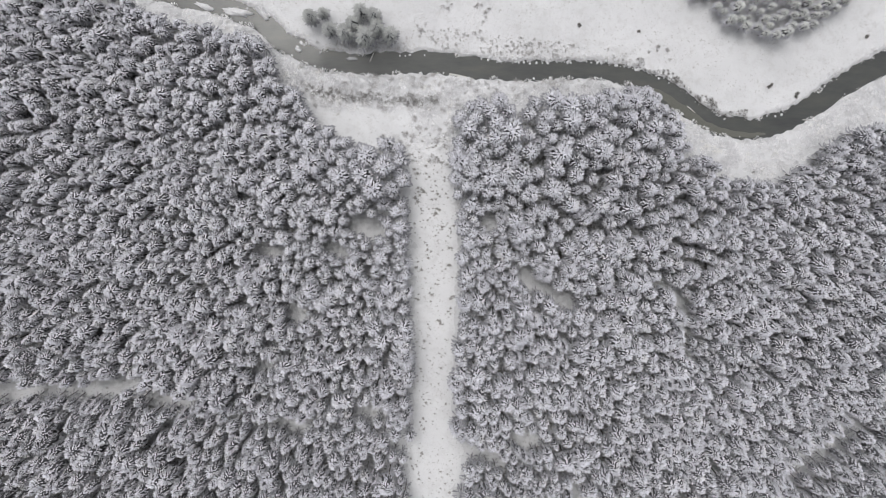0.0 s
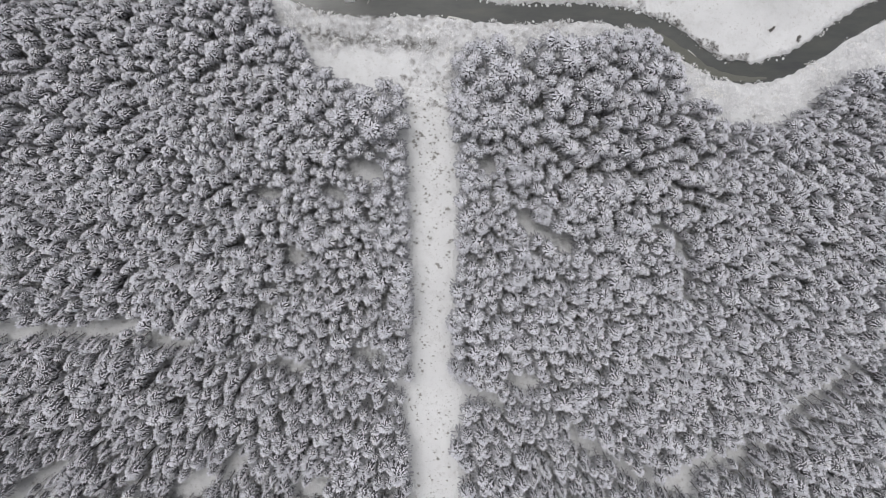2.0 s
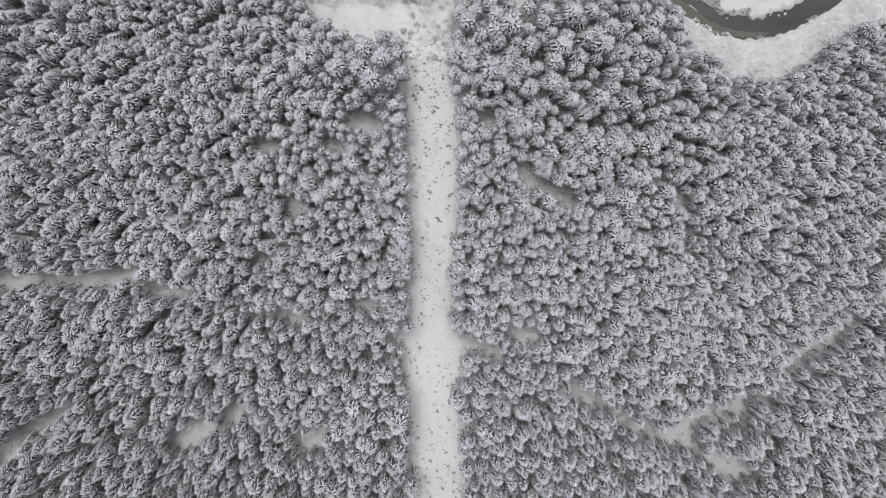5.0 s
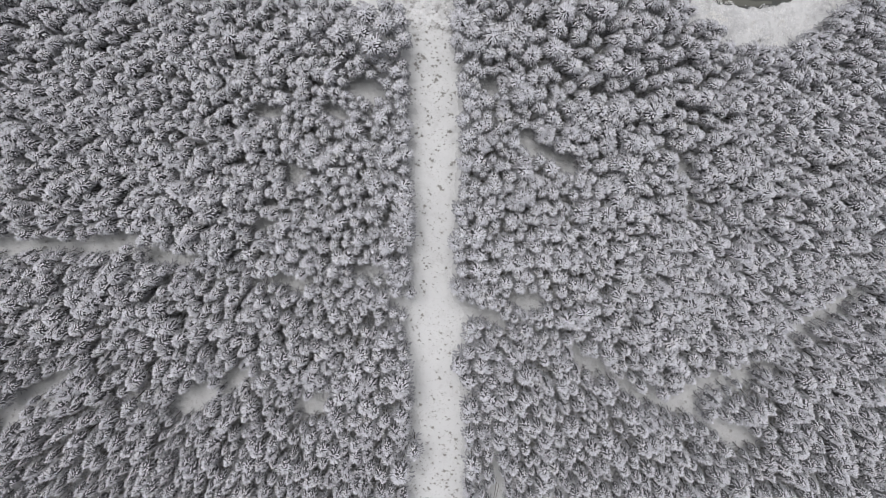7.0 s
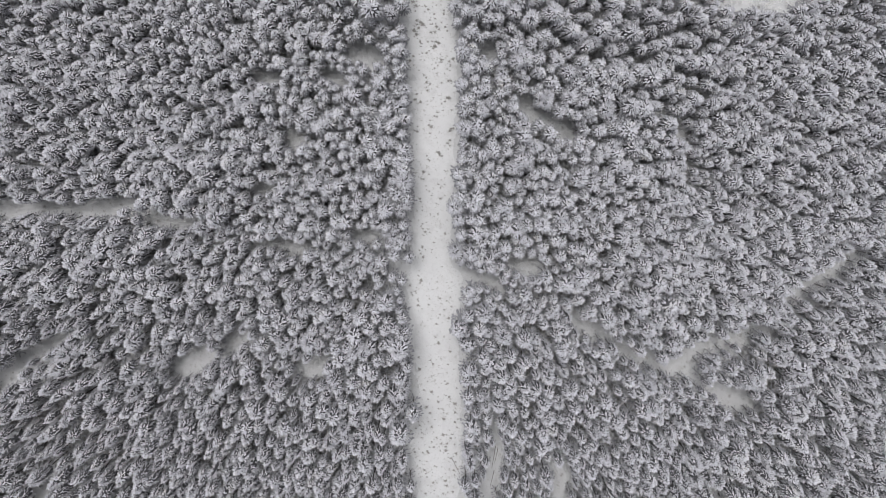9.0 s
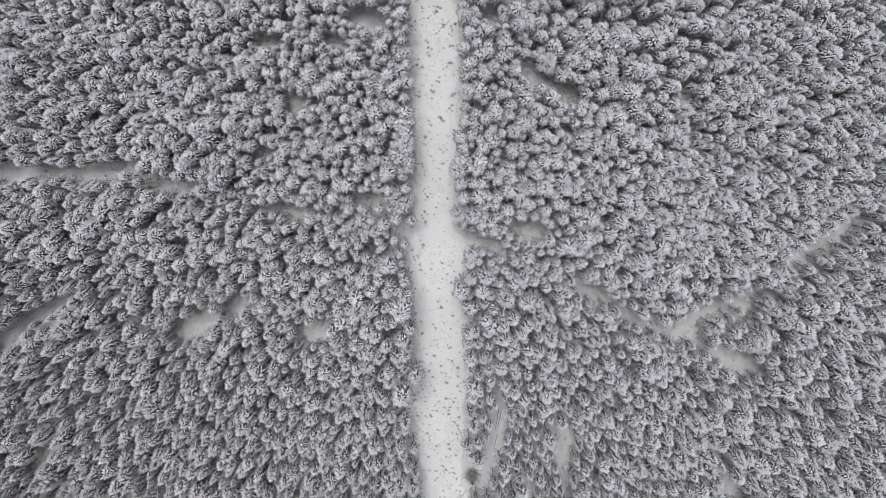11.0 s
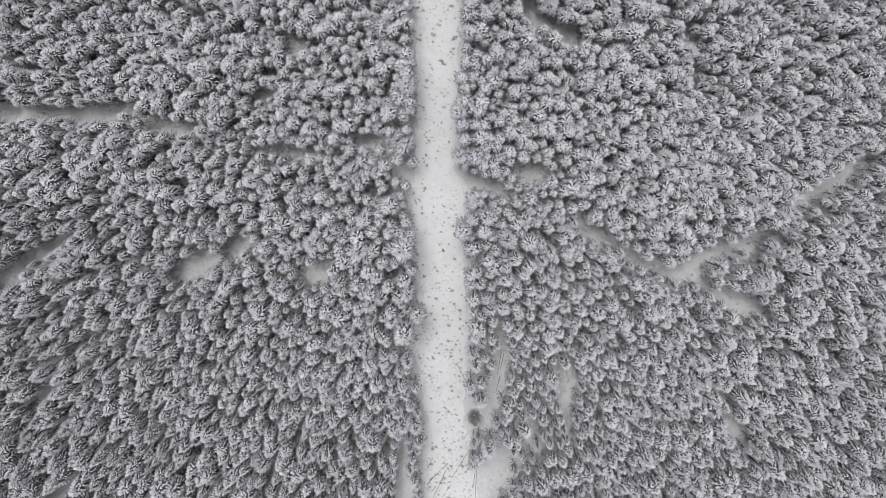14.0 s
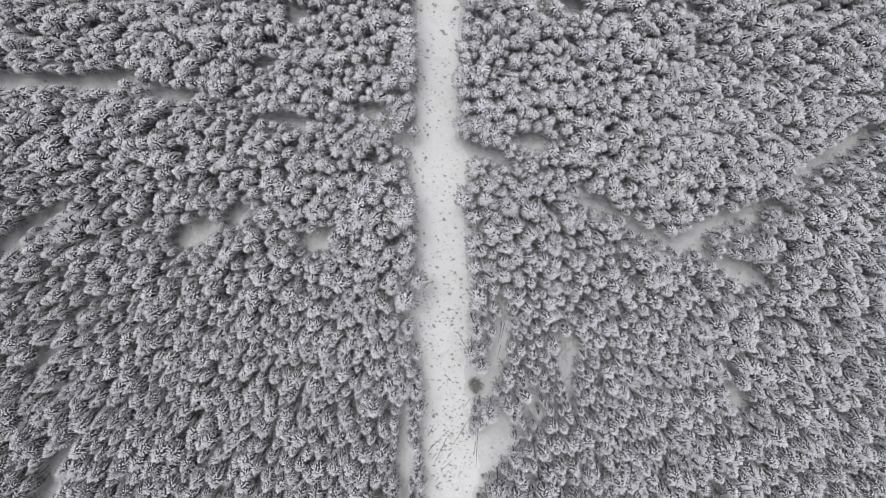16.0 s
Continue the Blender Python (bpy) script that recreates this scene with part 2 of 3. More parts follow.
class Soup:
    """Collects triangles for one mesh."""

    def __init__(self):
        self.v, self.f, self.s = [], [], []

    def add(self, verts, faces, slots):
        base = len(self.v)
        self.v += [tuple(p) for p in verts]
        self.f += [tuple(base + i for i in f) for f in faces]
        self.s += slots

    def arrays(self):
        return np.array(self.v, np.float32), np.array(self.f, np.int32), np.array(self.s, np.int32)


def grid_mesh(name, xs, ys, height, mat):
    gx, gy = np.meshgrid(xs, ys)
    verts = np.stack([gx, gy, height(gx, gy)], -1).reshape(-1, 3)
    nx = len(xs)
    i = (np.arange(len(ys) - 1)[:, None] * nx + np.arange(nx - 1)).ravel()
    quads = np.stack([i, i + 1, i + nx + 1, i + nx], -1)
    return mesh_from(name, verts, quads, [mat], shade_smooth=True)


# ---- ground, ride and river ----
far = np.array([6, 14, 30, 60, 120, 300, 800, 1800])
xs = np.concatenate([-100 - far[::-1], np.arange(-100, -40, 0.9), np.arange(-40, 80, 0.55), np.arange(80, 105.1, 0.9), 105 + far])
ys = np.concatenate([-125 - far[::-1], np.arange(-125, -8, 1.1), np.arange(-8, 27, 0.45), np.arange(27, 45.1, 0.9), 45 + far])
tagged(new("ground", grid_mesh("ground", xs, ys, ground_z, SNOW)), "hillside under settled snow sloping down to a river", "ground", kind="structure")


def floor_shade_material():
    """Needle-litter colours darkened as the shade under the spruces, with a broken cover of thin snow."""
    m, n, l, b = material("floor_shade_litter", 0.9)
    fine = ramp(n, l, noise_node(n, l, 6.0, 5, 0.7), [(0.3, (0.1, 0.095, 0.09)), (0.7, (0.2, 0.19, 0.18))])
    thin = ramp(n, l, noise_node(n, l, 0.8, 5, 0.65), [(0.36, (0, 0, 0)), (0.58, (1, 1, 1))])
    l.new(mix(n, l, thin, fine, (0.6, 0.6, 0.62)), b.inputs["Base Color"])
    bump(n, l, b, noise_node(n, l, 4.0, 5), 0.5, 0.1)
    return m


def floor_shade_mesh():
    """The darkened forest floor: laid on the ground wherever the stand is closed and shade falls."""
    step = 1.0
    gx, gy = np.meshgrid(np.arange(-84, 88, step), np.arange(-112, 24, step))
    gx, gy = gx + 0.3 * np.sin(gy * 2.7 + gx), gy + 0.3 * np.sin(gx * 2.1 - gy)
    verts, n = np.stack([gx, gy, ground_z(gx, gy) + 0.12], -1).reshape(-1, 3), gx.shape[1]
    deep = open_space(gx, gy).ravel() < -1.3
    i = (np.arange(gx.shape[0] - 1)[:, None] * n + np.arange(n - 1)).ravel()
    quads = np.stack([i, i + 1, i + n + 1, i + n], -1)
    quads = quads[deep[quads].all(axis=1)]
    used, back = np.unique(quads, return_inverse=True)
    return mesh_from("forest_floor", verts[used], back.reshape(-1, 4), [floor_shade_material()], shade_smooth=True)


tagged(new("forest_floor", floor_shade_mesh()), "floor under the spruces, litter colour darkened as shade, with patches of thin snow", "ground", kind="structure")


def ride_mesh():
    """The cleared ride: a drift of smoother snow that thins out to its edges."""
    rows, verts, quads = np.arange(-124, 0.3, 0.7), [], []
    across = np.linspace(0, 1, 15)
    for y in rows:
        a, b = max(interp(ROAD_L, y), -6.4) - 1.0 + 0.3 * math.sin(y * 1.9), interp(ROAD_R, y) + 0.9 + 0.3 * math.sin(y * 1.3 + 1)
        x = a + (b - a) * across
        lift = 0.10 * np.sin(across * math.pi) ** 0.5 - 0.05
        z = ground_z(x, np.full(15, y)) + lift + 0.03 * np.sin(x * 2.3 + y) * np.sin(y * 1.1)
        verts += list(zip(x, [y] * 15, z))
    for r in range(len(rows) - 1):
        quads += [(r * 15 + c, r * 15 + c + 1, r * 15 + c + 16, r * 15 + c + 15) for c in range(14)]
    return mesh_from("road", verts, quads, [RIDE_SNOW], shade_smooth=True)


tagged(new("road", ride_mesh()), "straight snow-covered forest ride cut through the spruces", "road", kind="structure")


def river_mesh():
    verts, quads = [], []
    k = np.arange(len(RIVER))
    t = np.linspace(0, len(RIVER) - 1, 160)
    x, y = np.interp(t, k, [p[0] for p in RIVER]), np.interp(t, k, [p[1] for p in RIVER])
    w, z = np.interp(t, k, RIVER_WIDTH) + 1.1, np.interp(t, k, RIVER_LEVEL)
    dx, dy = np.gradient(x), np.gradient(y)
    n = np.hypot(dx, dy)
    for i in range(len(t)):
        for s in np.linspace(-1, 1, 5):
            verts.append((x[i] - dy[i] / n[i] * w[i] * s, y[i] + dx[i] / n[i] * w[i] * s, z[i]))
    for i in range(len(t) - 1):
        quads += [(i * 5 + c, i * 5 + c + 5, i * 5 + c + 6, i * 5 + c + 1) for c in range(4)]
    return mesh_from("water", verts, quads, [WATER], shade_smooth=True)


tagged(new("water", river_mesh()), "dark narrow winding river between snowy banks", "river", kind="structure")


# ---- spruces ----
def finger(soup, a, b, width, slot=0, drop=0.6):
    """A shoot under its load of snow: a slender blade folded along its ridge, widest beyond the middle."""
    along = b - a
    side = np.cross(along, (0, 0, 1.0))
    side = side / (np.linalg.norm(side) + 1e-9) * width
    low = a + along * 0.76 - np.array([0, 0, width * drop])
    soup.add([a, low + side, b, low - side], [(0, 1, 2), (0, 2, 3)], [slot] * 2)


def bough(soup, rng, base, az, length, rise, width, pairs, size, slot):
    """A bough as a feather: pairs of loaded side shoots and a longer one at its tip."""
    def way(turn, tilt):
        return np.array([math.cos(az + turn) * math.cos(tilt), math.sin(az + turn) * math.cos(tilt), math.sin(tilt)])

    ahead = way(0, rise)
    for s in pairs:
        for sign in (1, -1):
            start = base + ahead * length * (s + rng.uniform(-0.07, 0.07))
            tip = start + way(sign * rng.uniform(0.4, 0.85), rise + rng.uniform(-0.3, 0.25)) * size * rng.uniform(0.75, 1.25)
            finger(soup, start, tip, width * rng.uniform(0.75, 1.15), slot)
    tip = base + ahead * length * rng.uniform(0.97, 1.08)
    finger(soup, tip - way(rng.uniform(-0.15, 0.15), rise) * size * rng.uniform(1.15, 1.7), tip, width * rng.uniform(0.9, 1.25), slot)


def outline(u, point):
    """Half-width of a crown on the way down: a blunt dome, or a cone where the leader is long."""
    return (1 - point) * (u * (2 - u)) ** 0.8 + point * u ** 0.9


def crown_soup(seed, slim, low, point, whorls, gap, thick, size, side=2, lift=0.75):
    """A crown of unit height: whorls of feathered boughs down a dome or a cone, round a dark core."""
    rng, soup = random.Random(seed), Soup()
    lean = (rng.uniform(-0.02, 0.02), rng.uniform(-0.02, 0.02))
    lobes = [(rng.uniform(0, 6.28), rng.uniform(0.05, 0.13)) for _ in range(3)]
    for k in range(whorls):
        t = (k + 0.55) / whorls
        z, r = 0.955 - low * t ** 1.15, slim * outline(t, point)
        count, turn = max(4, round(6.283 * r / gap)), rng.uniform(0, 6.28)
        rise = lift * (1 - t) ** 0.8 - 0.3 * t
        pairs = () if k < 1 or t > 0.87 else (0.55, 0.8)[2 - side:] if t > 0.3 else (0.62,)
        # Tone steps darker down the crown, standing in for shade between trees.
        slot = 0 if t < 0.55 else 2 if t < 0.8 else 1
        for j in range(count):
            az = turn + 6.283 * (j + rng.uniform(-0.32, 0.32)) / count
            bulge = 1 + sum(h * math.cos((i + 2) * az + p) for i, (p, h) in enumerate(lobes))
            reach = r * bulge * rng.uniform(0.82, 1.12)
            foot = z - reach * math.tan(rise) * 0.6 + rng.uniform(-0.018, 0.018)
            bough(soup, rng, np.array([lean[0] * z, lean[1] * z, foot]), az, reach / math.cos(rise), rise + rng.uniform(-0.15, 0.15), thick * rng.uniform(0.85, 1.2), pairs, size, slot)
    top(soup, rng, lean, thick)
    foot_and_core(soup, rng, slim, low, point, lean, 0.5)
    return soup.arrays()


def top(soup, rng, lean, thick):
    """The leader and the shoots round it."""
    for j in range(5):
        az = 1.3 * j + rng.uniform(-0.4, 0.4)
        start = np.array([lean[0], lean[1], 0.93])
        finger(soup, start, start + np.array([math.cos(az) * 0.034, math.sin(az) * 0.034, 0.02 + 0.004 * j]), thick * 0.8)


def foot_and_core(soup, rng, slim, low, point, lean, fill):
    """The dark-toned foot boughs, and an added shell whose dark colour is the shade between the shoots."""
    for j in range(12):
        az, reach, z = 6.283 * (j + rng.uniform(-0.3, 0.3)) / 6, slim * rng.uniform(0.7, 1.0), (0.14 if j < 6 else 0.3) + rng.uniform(-0.04, 0.04)
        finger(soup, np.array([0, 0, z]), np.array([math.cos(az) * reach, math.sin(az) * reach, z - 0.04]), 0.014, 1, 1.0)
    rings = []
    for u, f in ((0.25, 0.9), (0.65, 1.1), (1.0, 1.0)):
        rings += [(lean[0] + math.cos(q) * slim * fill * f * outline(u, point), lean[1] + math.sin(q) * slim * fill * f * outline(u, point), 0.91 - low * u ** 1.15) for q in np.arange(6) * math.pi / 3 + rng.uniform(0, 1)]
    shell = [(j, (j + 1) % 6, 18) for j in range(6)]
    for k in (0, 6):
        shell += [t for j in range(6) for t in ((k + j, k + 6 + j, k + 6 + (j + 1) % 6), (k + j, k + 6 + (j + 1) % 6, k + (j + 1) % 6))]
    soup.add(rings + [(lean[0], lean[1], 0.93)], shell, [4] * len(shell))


def dome_soup(seed, slim, low, point, shoots, thick, size, dark=0.0):
    """A full crown of unit height: slender loaded shoots packed over a dome or a cone, pointing out and a little up."""
    rng, soup = random.Random(seed), Soup()
    lean, turn = (rng.uniform(-0.02, 0.02), rng.uniform(-0.02, 0.02)), rng.uniform(0, 6.28)
    lobes = [(rng.uniform(0, 6.28), rng.uniform(0.06, 0.16)) for _ in range(4)]
    for i in range(shoots):
        u = ((i + 0.5) / shoots) ** 0.65
        az = turn + 2.39996 * i + rng.uniform(-0.2, 0.2)
        bulge = 1 + sum(h * math.cos((j + 2) * az + p) for j, (p, h) in enumerate(lobes)) * u
        r, z = slim * outline(u, point) * bulge, 0.955 - low * u ** 1.2
        tilt, swing = 0.6 * (1 - u) - 0.35 * u + rng.uniform(-0.28, 0.28), az + rng.uniform(-0.4, 0.4)
        way = np.array([math.cos(swing) * math.cos(tilt), math.sin(swing) * math.cos(tilt), math.sin(tilt)])
        tip = np.array([lean[0] + math.cos(az) * r, lean[1] + math.sin(az) * r, z]) + way * size * rng.uniform(-0.25, 0.3)
        # Lower shoots take the darker tones, so crown rims carry painted shade.
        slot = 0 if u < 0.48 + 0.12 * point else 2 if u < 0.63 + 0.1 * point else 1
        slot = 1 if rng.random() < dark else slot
        finger(soup, tip - way * size * rng.uniform(0.8, 1.2), tip, thick * rng.uniform(0.75, 1.25), slot, 0.8)
    top(soup, rng, lean, thick)
    foot_and_core(soup, rng, slim, low, point, lean, 0.58)
    return soup.arrays()


def trunk_soup():
    ring = [(math.cos(a) * 0.011, math.sin(a) * 0.011) for a in np.arange(5) * 2 * math.pi / 5]
    verts = [(x, y, -0.03) for x, y in ring] + [(x * 0.2, y * 0.2, 0.94) for x, y in ring]
    faces = []
    for i in range(5):
        j = (i + 1) % 5
        faces += [(i, j, 5 + j), (i, 5 + j, 5 + i)]
    return np.array(verts, np.float32), np.array(faces, np.int32)


# Forms: half-width, depth of the crown, how pointed it is.
STARS = [(0.165, 0.6, 0.35), (0.17, 0.56, 0.25), (0.16, 0.64, 0.4)]
DOMES = [(0.147, 0.41, 0.0), (0.157, 0.39, 0.06), (0.145, 0.45, 0.12), (0.16, 0.4, 0.0), (0.153, 0.46, 0.25), (0.152, 0.52, 0.35), (0.158, 0.45, 0.18)]
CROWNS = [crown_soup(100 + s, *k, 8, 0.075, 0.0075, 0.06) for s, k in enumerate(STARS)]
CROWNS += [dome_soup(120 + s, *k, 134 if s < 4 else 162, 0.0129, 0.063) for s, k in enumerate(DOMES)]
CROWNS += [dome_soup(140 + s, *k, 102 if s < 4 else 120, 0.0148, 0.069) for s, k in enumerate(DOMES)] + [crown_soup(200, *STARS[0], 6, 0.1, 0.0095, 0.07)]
YOUNG = [len(CROWNS) + s for s in range(4)]
CROWNS += [dome_soup(160 + s, 0.2, 0.72, 0.3, 60, 0.024, 0.11) for s in range(4)]
OLD = len(CROWNS)
CROWNS += [dome_soup(180 + s, *k, 200 if s < 4 else 228, 0.0105, 0.052) for s, k in enumerate(DOMES)]
SPARSE = [len(CROWNS) + s for s in range(4)]
CROWNS += [dome_soup(220 + s, *k, 250, 0.0098, 0.049, 0.26) for s, k in enumerate(((0.165, 0.5, 0.1), (0.17, 0.56, 0.2), (0.16, 0.6, 0.4), (0.168, 0.52, 0.15)))]
TRUNK = trunk_soup()
TRUNK_MESH = mesh_from("trunk", *TRUNK, [BARK])
CROWN_MESHES = [mesh_from("crown", v, f, [FROST, DARK_TONE, MID_TONE, BARK, INNER], s, True) for v, f, s in CROWNS]
SPIRE_MESHES = [mesh_from("crown", v, f, [SPIRE, DARK_TONE, SPIRE, BARK, INNER], s, True) for v, f, s in [crown_soup(300 + i, 0.14, 0.74, 0.9, 10, 0.075, 0.008, 0.055) for i in range(3)]]

# Where the stand is older and taller, or younger: x, y, reach, size.
STAND = [(20, 0, 13, 1.35), (-13, -5, 6, 1.35), (37, -1, 9, 1.12), (36, -18, 13, 1.04), (54, -40, 22, 0.9), (-62, -62, 14, 0.92), (66, -80, 14, 0.9),
         (14, -34, 10, 0.84), (-16, -28, 12, 0.8), (-50, -12, 26, 0.8), (-28, -86, 30, 0.68), (24, -92, 24, 0.74)]


def track_side():
    """How near each square metre lies to a track or a glade, where lower trees line the edge."""
    gx, gy = np.meshgrid(np.arange(-100, 101.0), np.arange(-130, 51.0))
    near = np.full(gx.shape, 99.0)
    for pts, w in TRACKS:
        near = np.minimum(near, line_distance(pts, gx * 1.028, gy + 0.028 * (gy + 24))[0] - w)
    for cx, cy, rx, ry in GLADES:
        near = np.minimum(near, np.hypot(gx - cx, gy - cy) - (rx + ry) / 2)
    return 0.72 + 0.28 * smooth(1.2, 4.5, near)


EDGE = track_side()


def stand_size(x, y):
    s = 0.9
    for cx, cy, reach, size in STAND:
        s += (size - 0.9) * math.exp(-((x - cx) ** 2 + (y - cy) ** 2) / reach ** 2)
    return s * float(EDGE[int(round(y)) + 130, int(round(x)) + 100])


def scatter(box, spacing, accept, size_at, seed, tries, first=(), vary=0.18, keep=False):
    """Places no nearer to each other than their crowns allow; the given ones come first."""
    rng, cell, found, cells = random.Random(seed), spacing, [], {}
    cand = np.array([(rng.uniform(box[0], box[1]), rng.uniform(box[2], box[3])) for _ in range(tries)])
    cand = cand[accept(cand[:, 0], cand[:, 1])]
    for n, place in enumerate(list(first) + list(cand)):
        x, y = float(place[0]), float(place[1])
        s = place[2] if len(place) == 3 else size_at(x, y) * rng.uniform(1 - vary, 1 + vary)
        ix, iy = int(x // cell), int(y // cell)
        near = [p for i in (-2, -1, 0, 1, 2) for j in (-2, -1, 0, 1, 2) for p in cells.get((ix + i, iy + j), ())]
        if (keep and n < len(first)) or all((x - p[0]) ** 2 + (y - p[1]) ** 2 > (spacing * 0.5 * (s + p[2])) ** 2 for p in near):
            cells.setdefault((ix, iy), []).append((x, y, s))
            found.append((x, y, s))
    return found


# Where the stand is looser and the dark floor shows between the crowns: x, y, reach in x and y, share.
LOOSE = [(28, -6, 20, 14, 0.1), (44, -10, 12, 9, 0.08), (16, -88, 11, 12, 0.14), (22, -64, 10, 8, 0.11), (-11, -8, 7, 6, 0.14), (-58, -70, 20, 20, 0.13)]

# Trees that stand out: over the ride's edge, beside glades and at the clearing.
KNOWN = [(-6.7, -61.9, 1.35), (-9.3, -40.5, 1.3), (6.7, -90.9, 0.9), (-11.8, -7.4, 1.5), (-8.6, -8.2, 1.4), (-13.6, -5.2, 1.3), (-23.2, -3.5, 1.35), (-6.2, -73.5, 1.3)]


def under_trees(x, y):
    reach = 74 + 0.09 * (y + 60)
    return (open_space(x, y) < -0.7) & (np.abs(x - 2) < reach + 3)


trees = scatter((-88, 92, -107.5, 44), 1.85, under_trees, stand_size, 11, 300000, KNOWN, 0.24)


def on_fringe(x, y):
    gap = open_space(x, y)
    return (gap > -1.3) & (gap < -0.6 + 0.3 * np.sin(x * 1.9) * np.sin(y * 2.3)) & (np.minimum(np.abs(x - interp(ROAD_L, y)), np.abs(x - interp(ROAD_R, y))) < 2.0) & (y < np.interp(x, [-30, -20, 3, 40, 60], [0, -1, -2, 3, -9]))


# Low young spruces where the stand opens to the ride, the tracks and the glades.
young = [p for p in scatter((-78, 80, -110, 5), 2.3, on_fringe, lambda x, y: 0.36, 12, 60000, trees, 0.4, True)[len(trees):]]
LABELS = ("blunt dome-shaped spruce laden with snow beside the ride", "pointed cone-shaped spruce laden with snow beside the ride",
          "small young spruce white with frost beside the ride", "spruce with star-shaped frosted boughs beside the ride")
rng = random.Random(5)
single, massed = [], []
order = sorted(trees, key=lambda p: abs(p[0] + 2) + 0.25 * abs(p[1] + 55))
for n, (x, y, s) in enumerate(order):
    h = (3.4 + 6.8 * s) * rng.uniform(0.88, 1.18)
    girth = rng.uniform(0.9, 1.12) * s / (0.33 + 0.67 * s) * (1 - sum(a * math.exp(-((x - cx) / rx) ** 2 - ((y - cy) / ry) ** 2) for cx, cy, rx, ry, a in LOOSE))
    m = Matrix.Translation((x, y, float(ground_z(x, y)))) @ pose(0, 0, 0, rng.uniform(-3, 3), rng.uniform(-3, 3), rng.uniform(0, 360)) @ Matrix.Diagonal((h * girth * 0.92, h * girth * 0.92, h, 1))
    # cones stand mostly on the western slope and the far east side, domes along the ride
    cone = rng.random() < (0.6 if x < (-24 if y < -24 else -32) + 8 * math.sin(y * 0.2) or x > 48 + 6 * math.sin(y * 0.17) else 0.15)
    form = rng.choice((4, 5, 6)) if cone else rng.choice((0, 1, 2, 3))
    star = rng.random() < 0.16
    kind = (rng.randrange(3) if s > 0.86 else 17) if star else (OLD + form if h > 11 else 3 + form if s > 0.86 else 10 + form)
    # thinly frosted, darker trees are mixed in, most of them on the west side and towards the river bend
    dim = rng.random() < (0.22 if x < -36 + 6 * math.sin(y * 0.3) else 0.3 if x > 24 and y > -14 else 0.05)
    kind = rng.choice(SPARSE) if dim and s > 0.8 and n >= 285 else kind
    (single if n < 285 else massed).append((m, kind) if n >= 285 else (m, kind, LABELS[3 if star else 2 if s < 0.78 else 1 if cone else 0]))


for x, y, s in young:
    h = 7.2 * s * rng.uniform(0.8, 1.2)
    m = Matrix.Translation((x, y, float(ground_z(x, y)))) @ pose(0, 0, 0, rng.uniform(-5, 5), rng.uniform(-5, 5), rng.uniform(0, 360)) @ Matrix.Diagonal((h, h, h, 1))
    massed.append((m, rng.choice(YOUNG)))


def plant(m, crown, label, group):
    tree = tagged(new("spruce_tree"), label, "tree", group)
    tree.matrix_world = m
    for name, data in (("trunk", TRUNK_MESH), ("crown", crown)):
        new(name, data).parent = tree


for m, kind, label in single:
    plant(m, CROWN_MESHES[kind], label, "spruces along the ride")


def massed_mesh(name, poses, crowns, mats):
    vs, fs, ss, base = [], [], [], 0
    for m, kind in poses:
        a = np.array(m)
        for v, f, s in (crowns[kind], (*TRUNK, np.full(len(TRUNK[1]), 3))):
            vs.append(v @ a[:3, :3].T.astype(np.float32) + a[:3, 3].astype(np.float32))
            fs.append(f + base)
            ss.append(s)
            base += len(v)
    return mesh_from(name, np.concatenate(vs), np.concatenate(fs), mats, np.concatenate(ss), True)


tagged(new("spruce_forest", massed_mesh("spruce_forest", massed, CROWNS, [FROST, DARK_TONE, MID_TONE, BARK, INNER])), "dense stand of snow-laden spruces on the hillside", "forest", kind="stuff")

# ---- trees beyond the river ----
def beyond(x, y):
    edge = 19.6 + 0.035 * (x - 62) ** 2 + 0.8 * np.sin(x * 0.9)
    return (y > edge + 0.2) & (np.abs(x - 62) < 17)


rng = random.Random(8)
bank = scatter((42, 82, 17, 42), 1.35, beyond, lambda x, y: 1.1, 21, 6000)
flat = [(-24, 22.6, 1.25), (-20.6, 20.4, 1.2), (-21.9, 23.5, 0.9), (-17.6, 19.6, 1.3), (-16.2, 21.3, 1.2), (-13.9, 18.9, 1.3), (-11.9, 20.6, 1.35), (-12.6, 23, 1.1), (-9.6, 19.4, 1.1), (-15, 23.4, 1.0)]


def stand_pose(x, y, s):
    h, wide = (8.8 * s, 1.15) if abs(x) < 30 else (4.7 * s, 1.22)
    h *= rng.uniform(0.85, 1.2)
    return Matrix.Translation((x, y, float(ground_z(x, y)))) @ pose(0, 0, 0, 0, 0, rng.uniform(0, 360)) @ Matrix.Diagonal((h * wide, h * wide, h, 1))


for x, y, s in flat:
    plant(stand_pose(x, y, s), SPIRE_MESHES[rng.randrange(3)], "shady grey-green spruce with thin frost on the river flat", "spruces beyond the river")
copse = massed_mesh("spruce_copse", [(stand_pose(*p), rng.choice((7, 8, 9, 14, 15, 16))) for p in bank], CROWNS, [FROST_GREY, MID_TONE, FROST_GREY, BARK, INNER])
tagged(new("spruce_copse", copse), "copse of lightly frosted grey-green spruces beyond the river", "forest", kind="stuff")


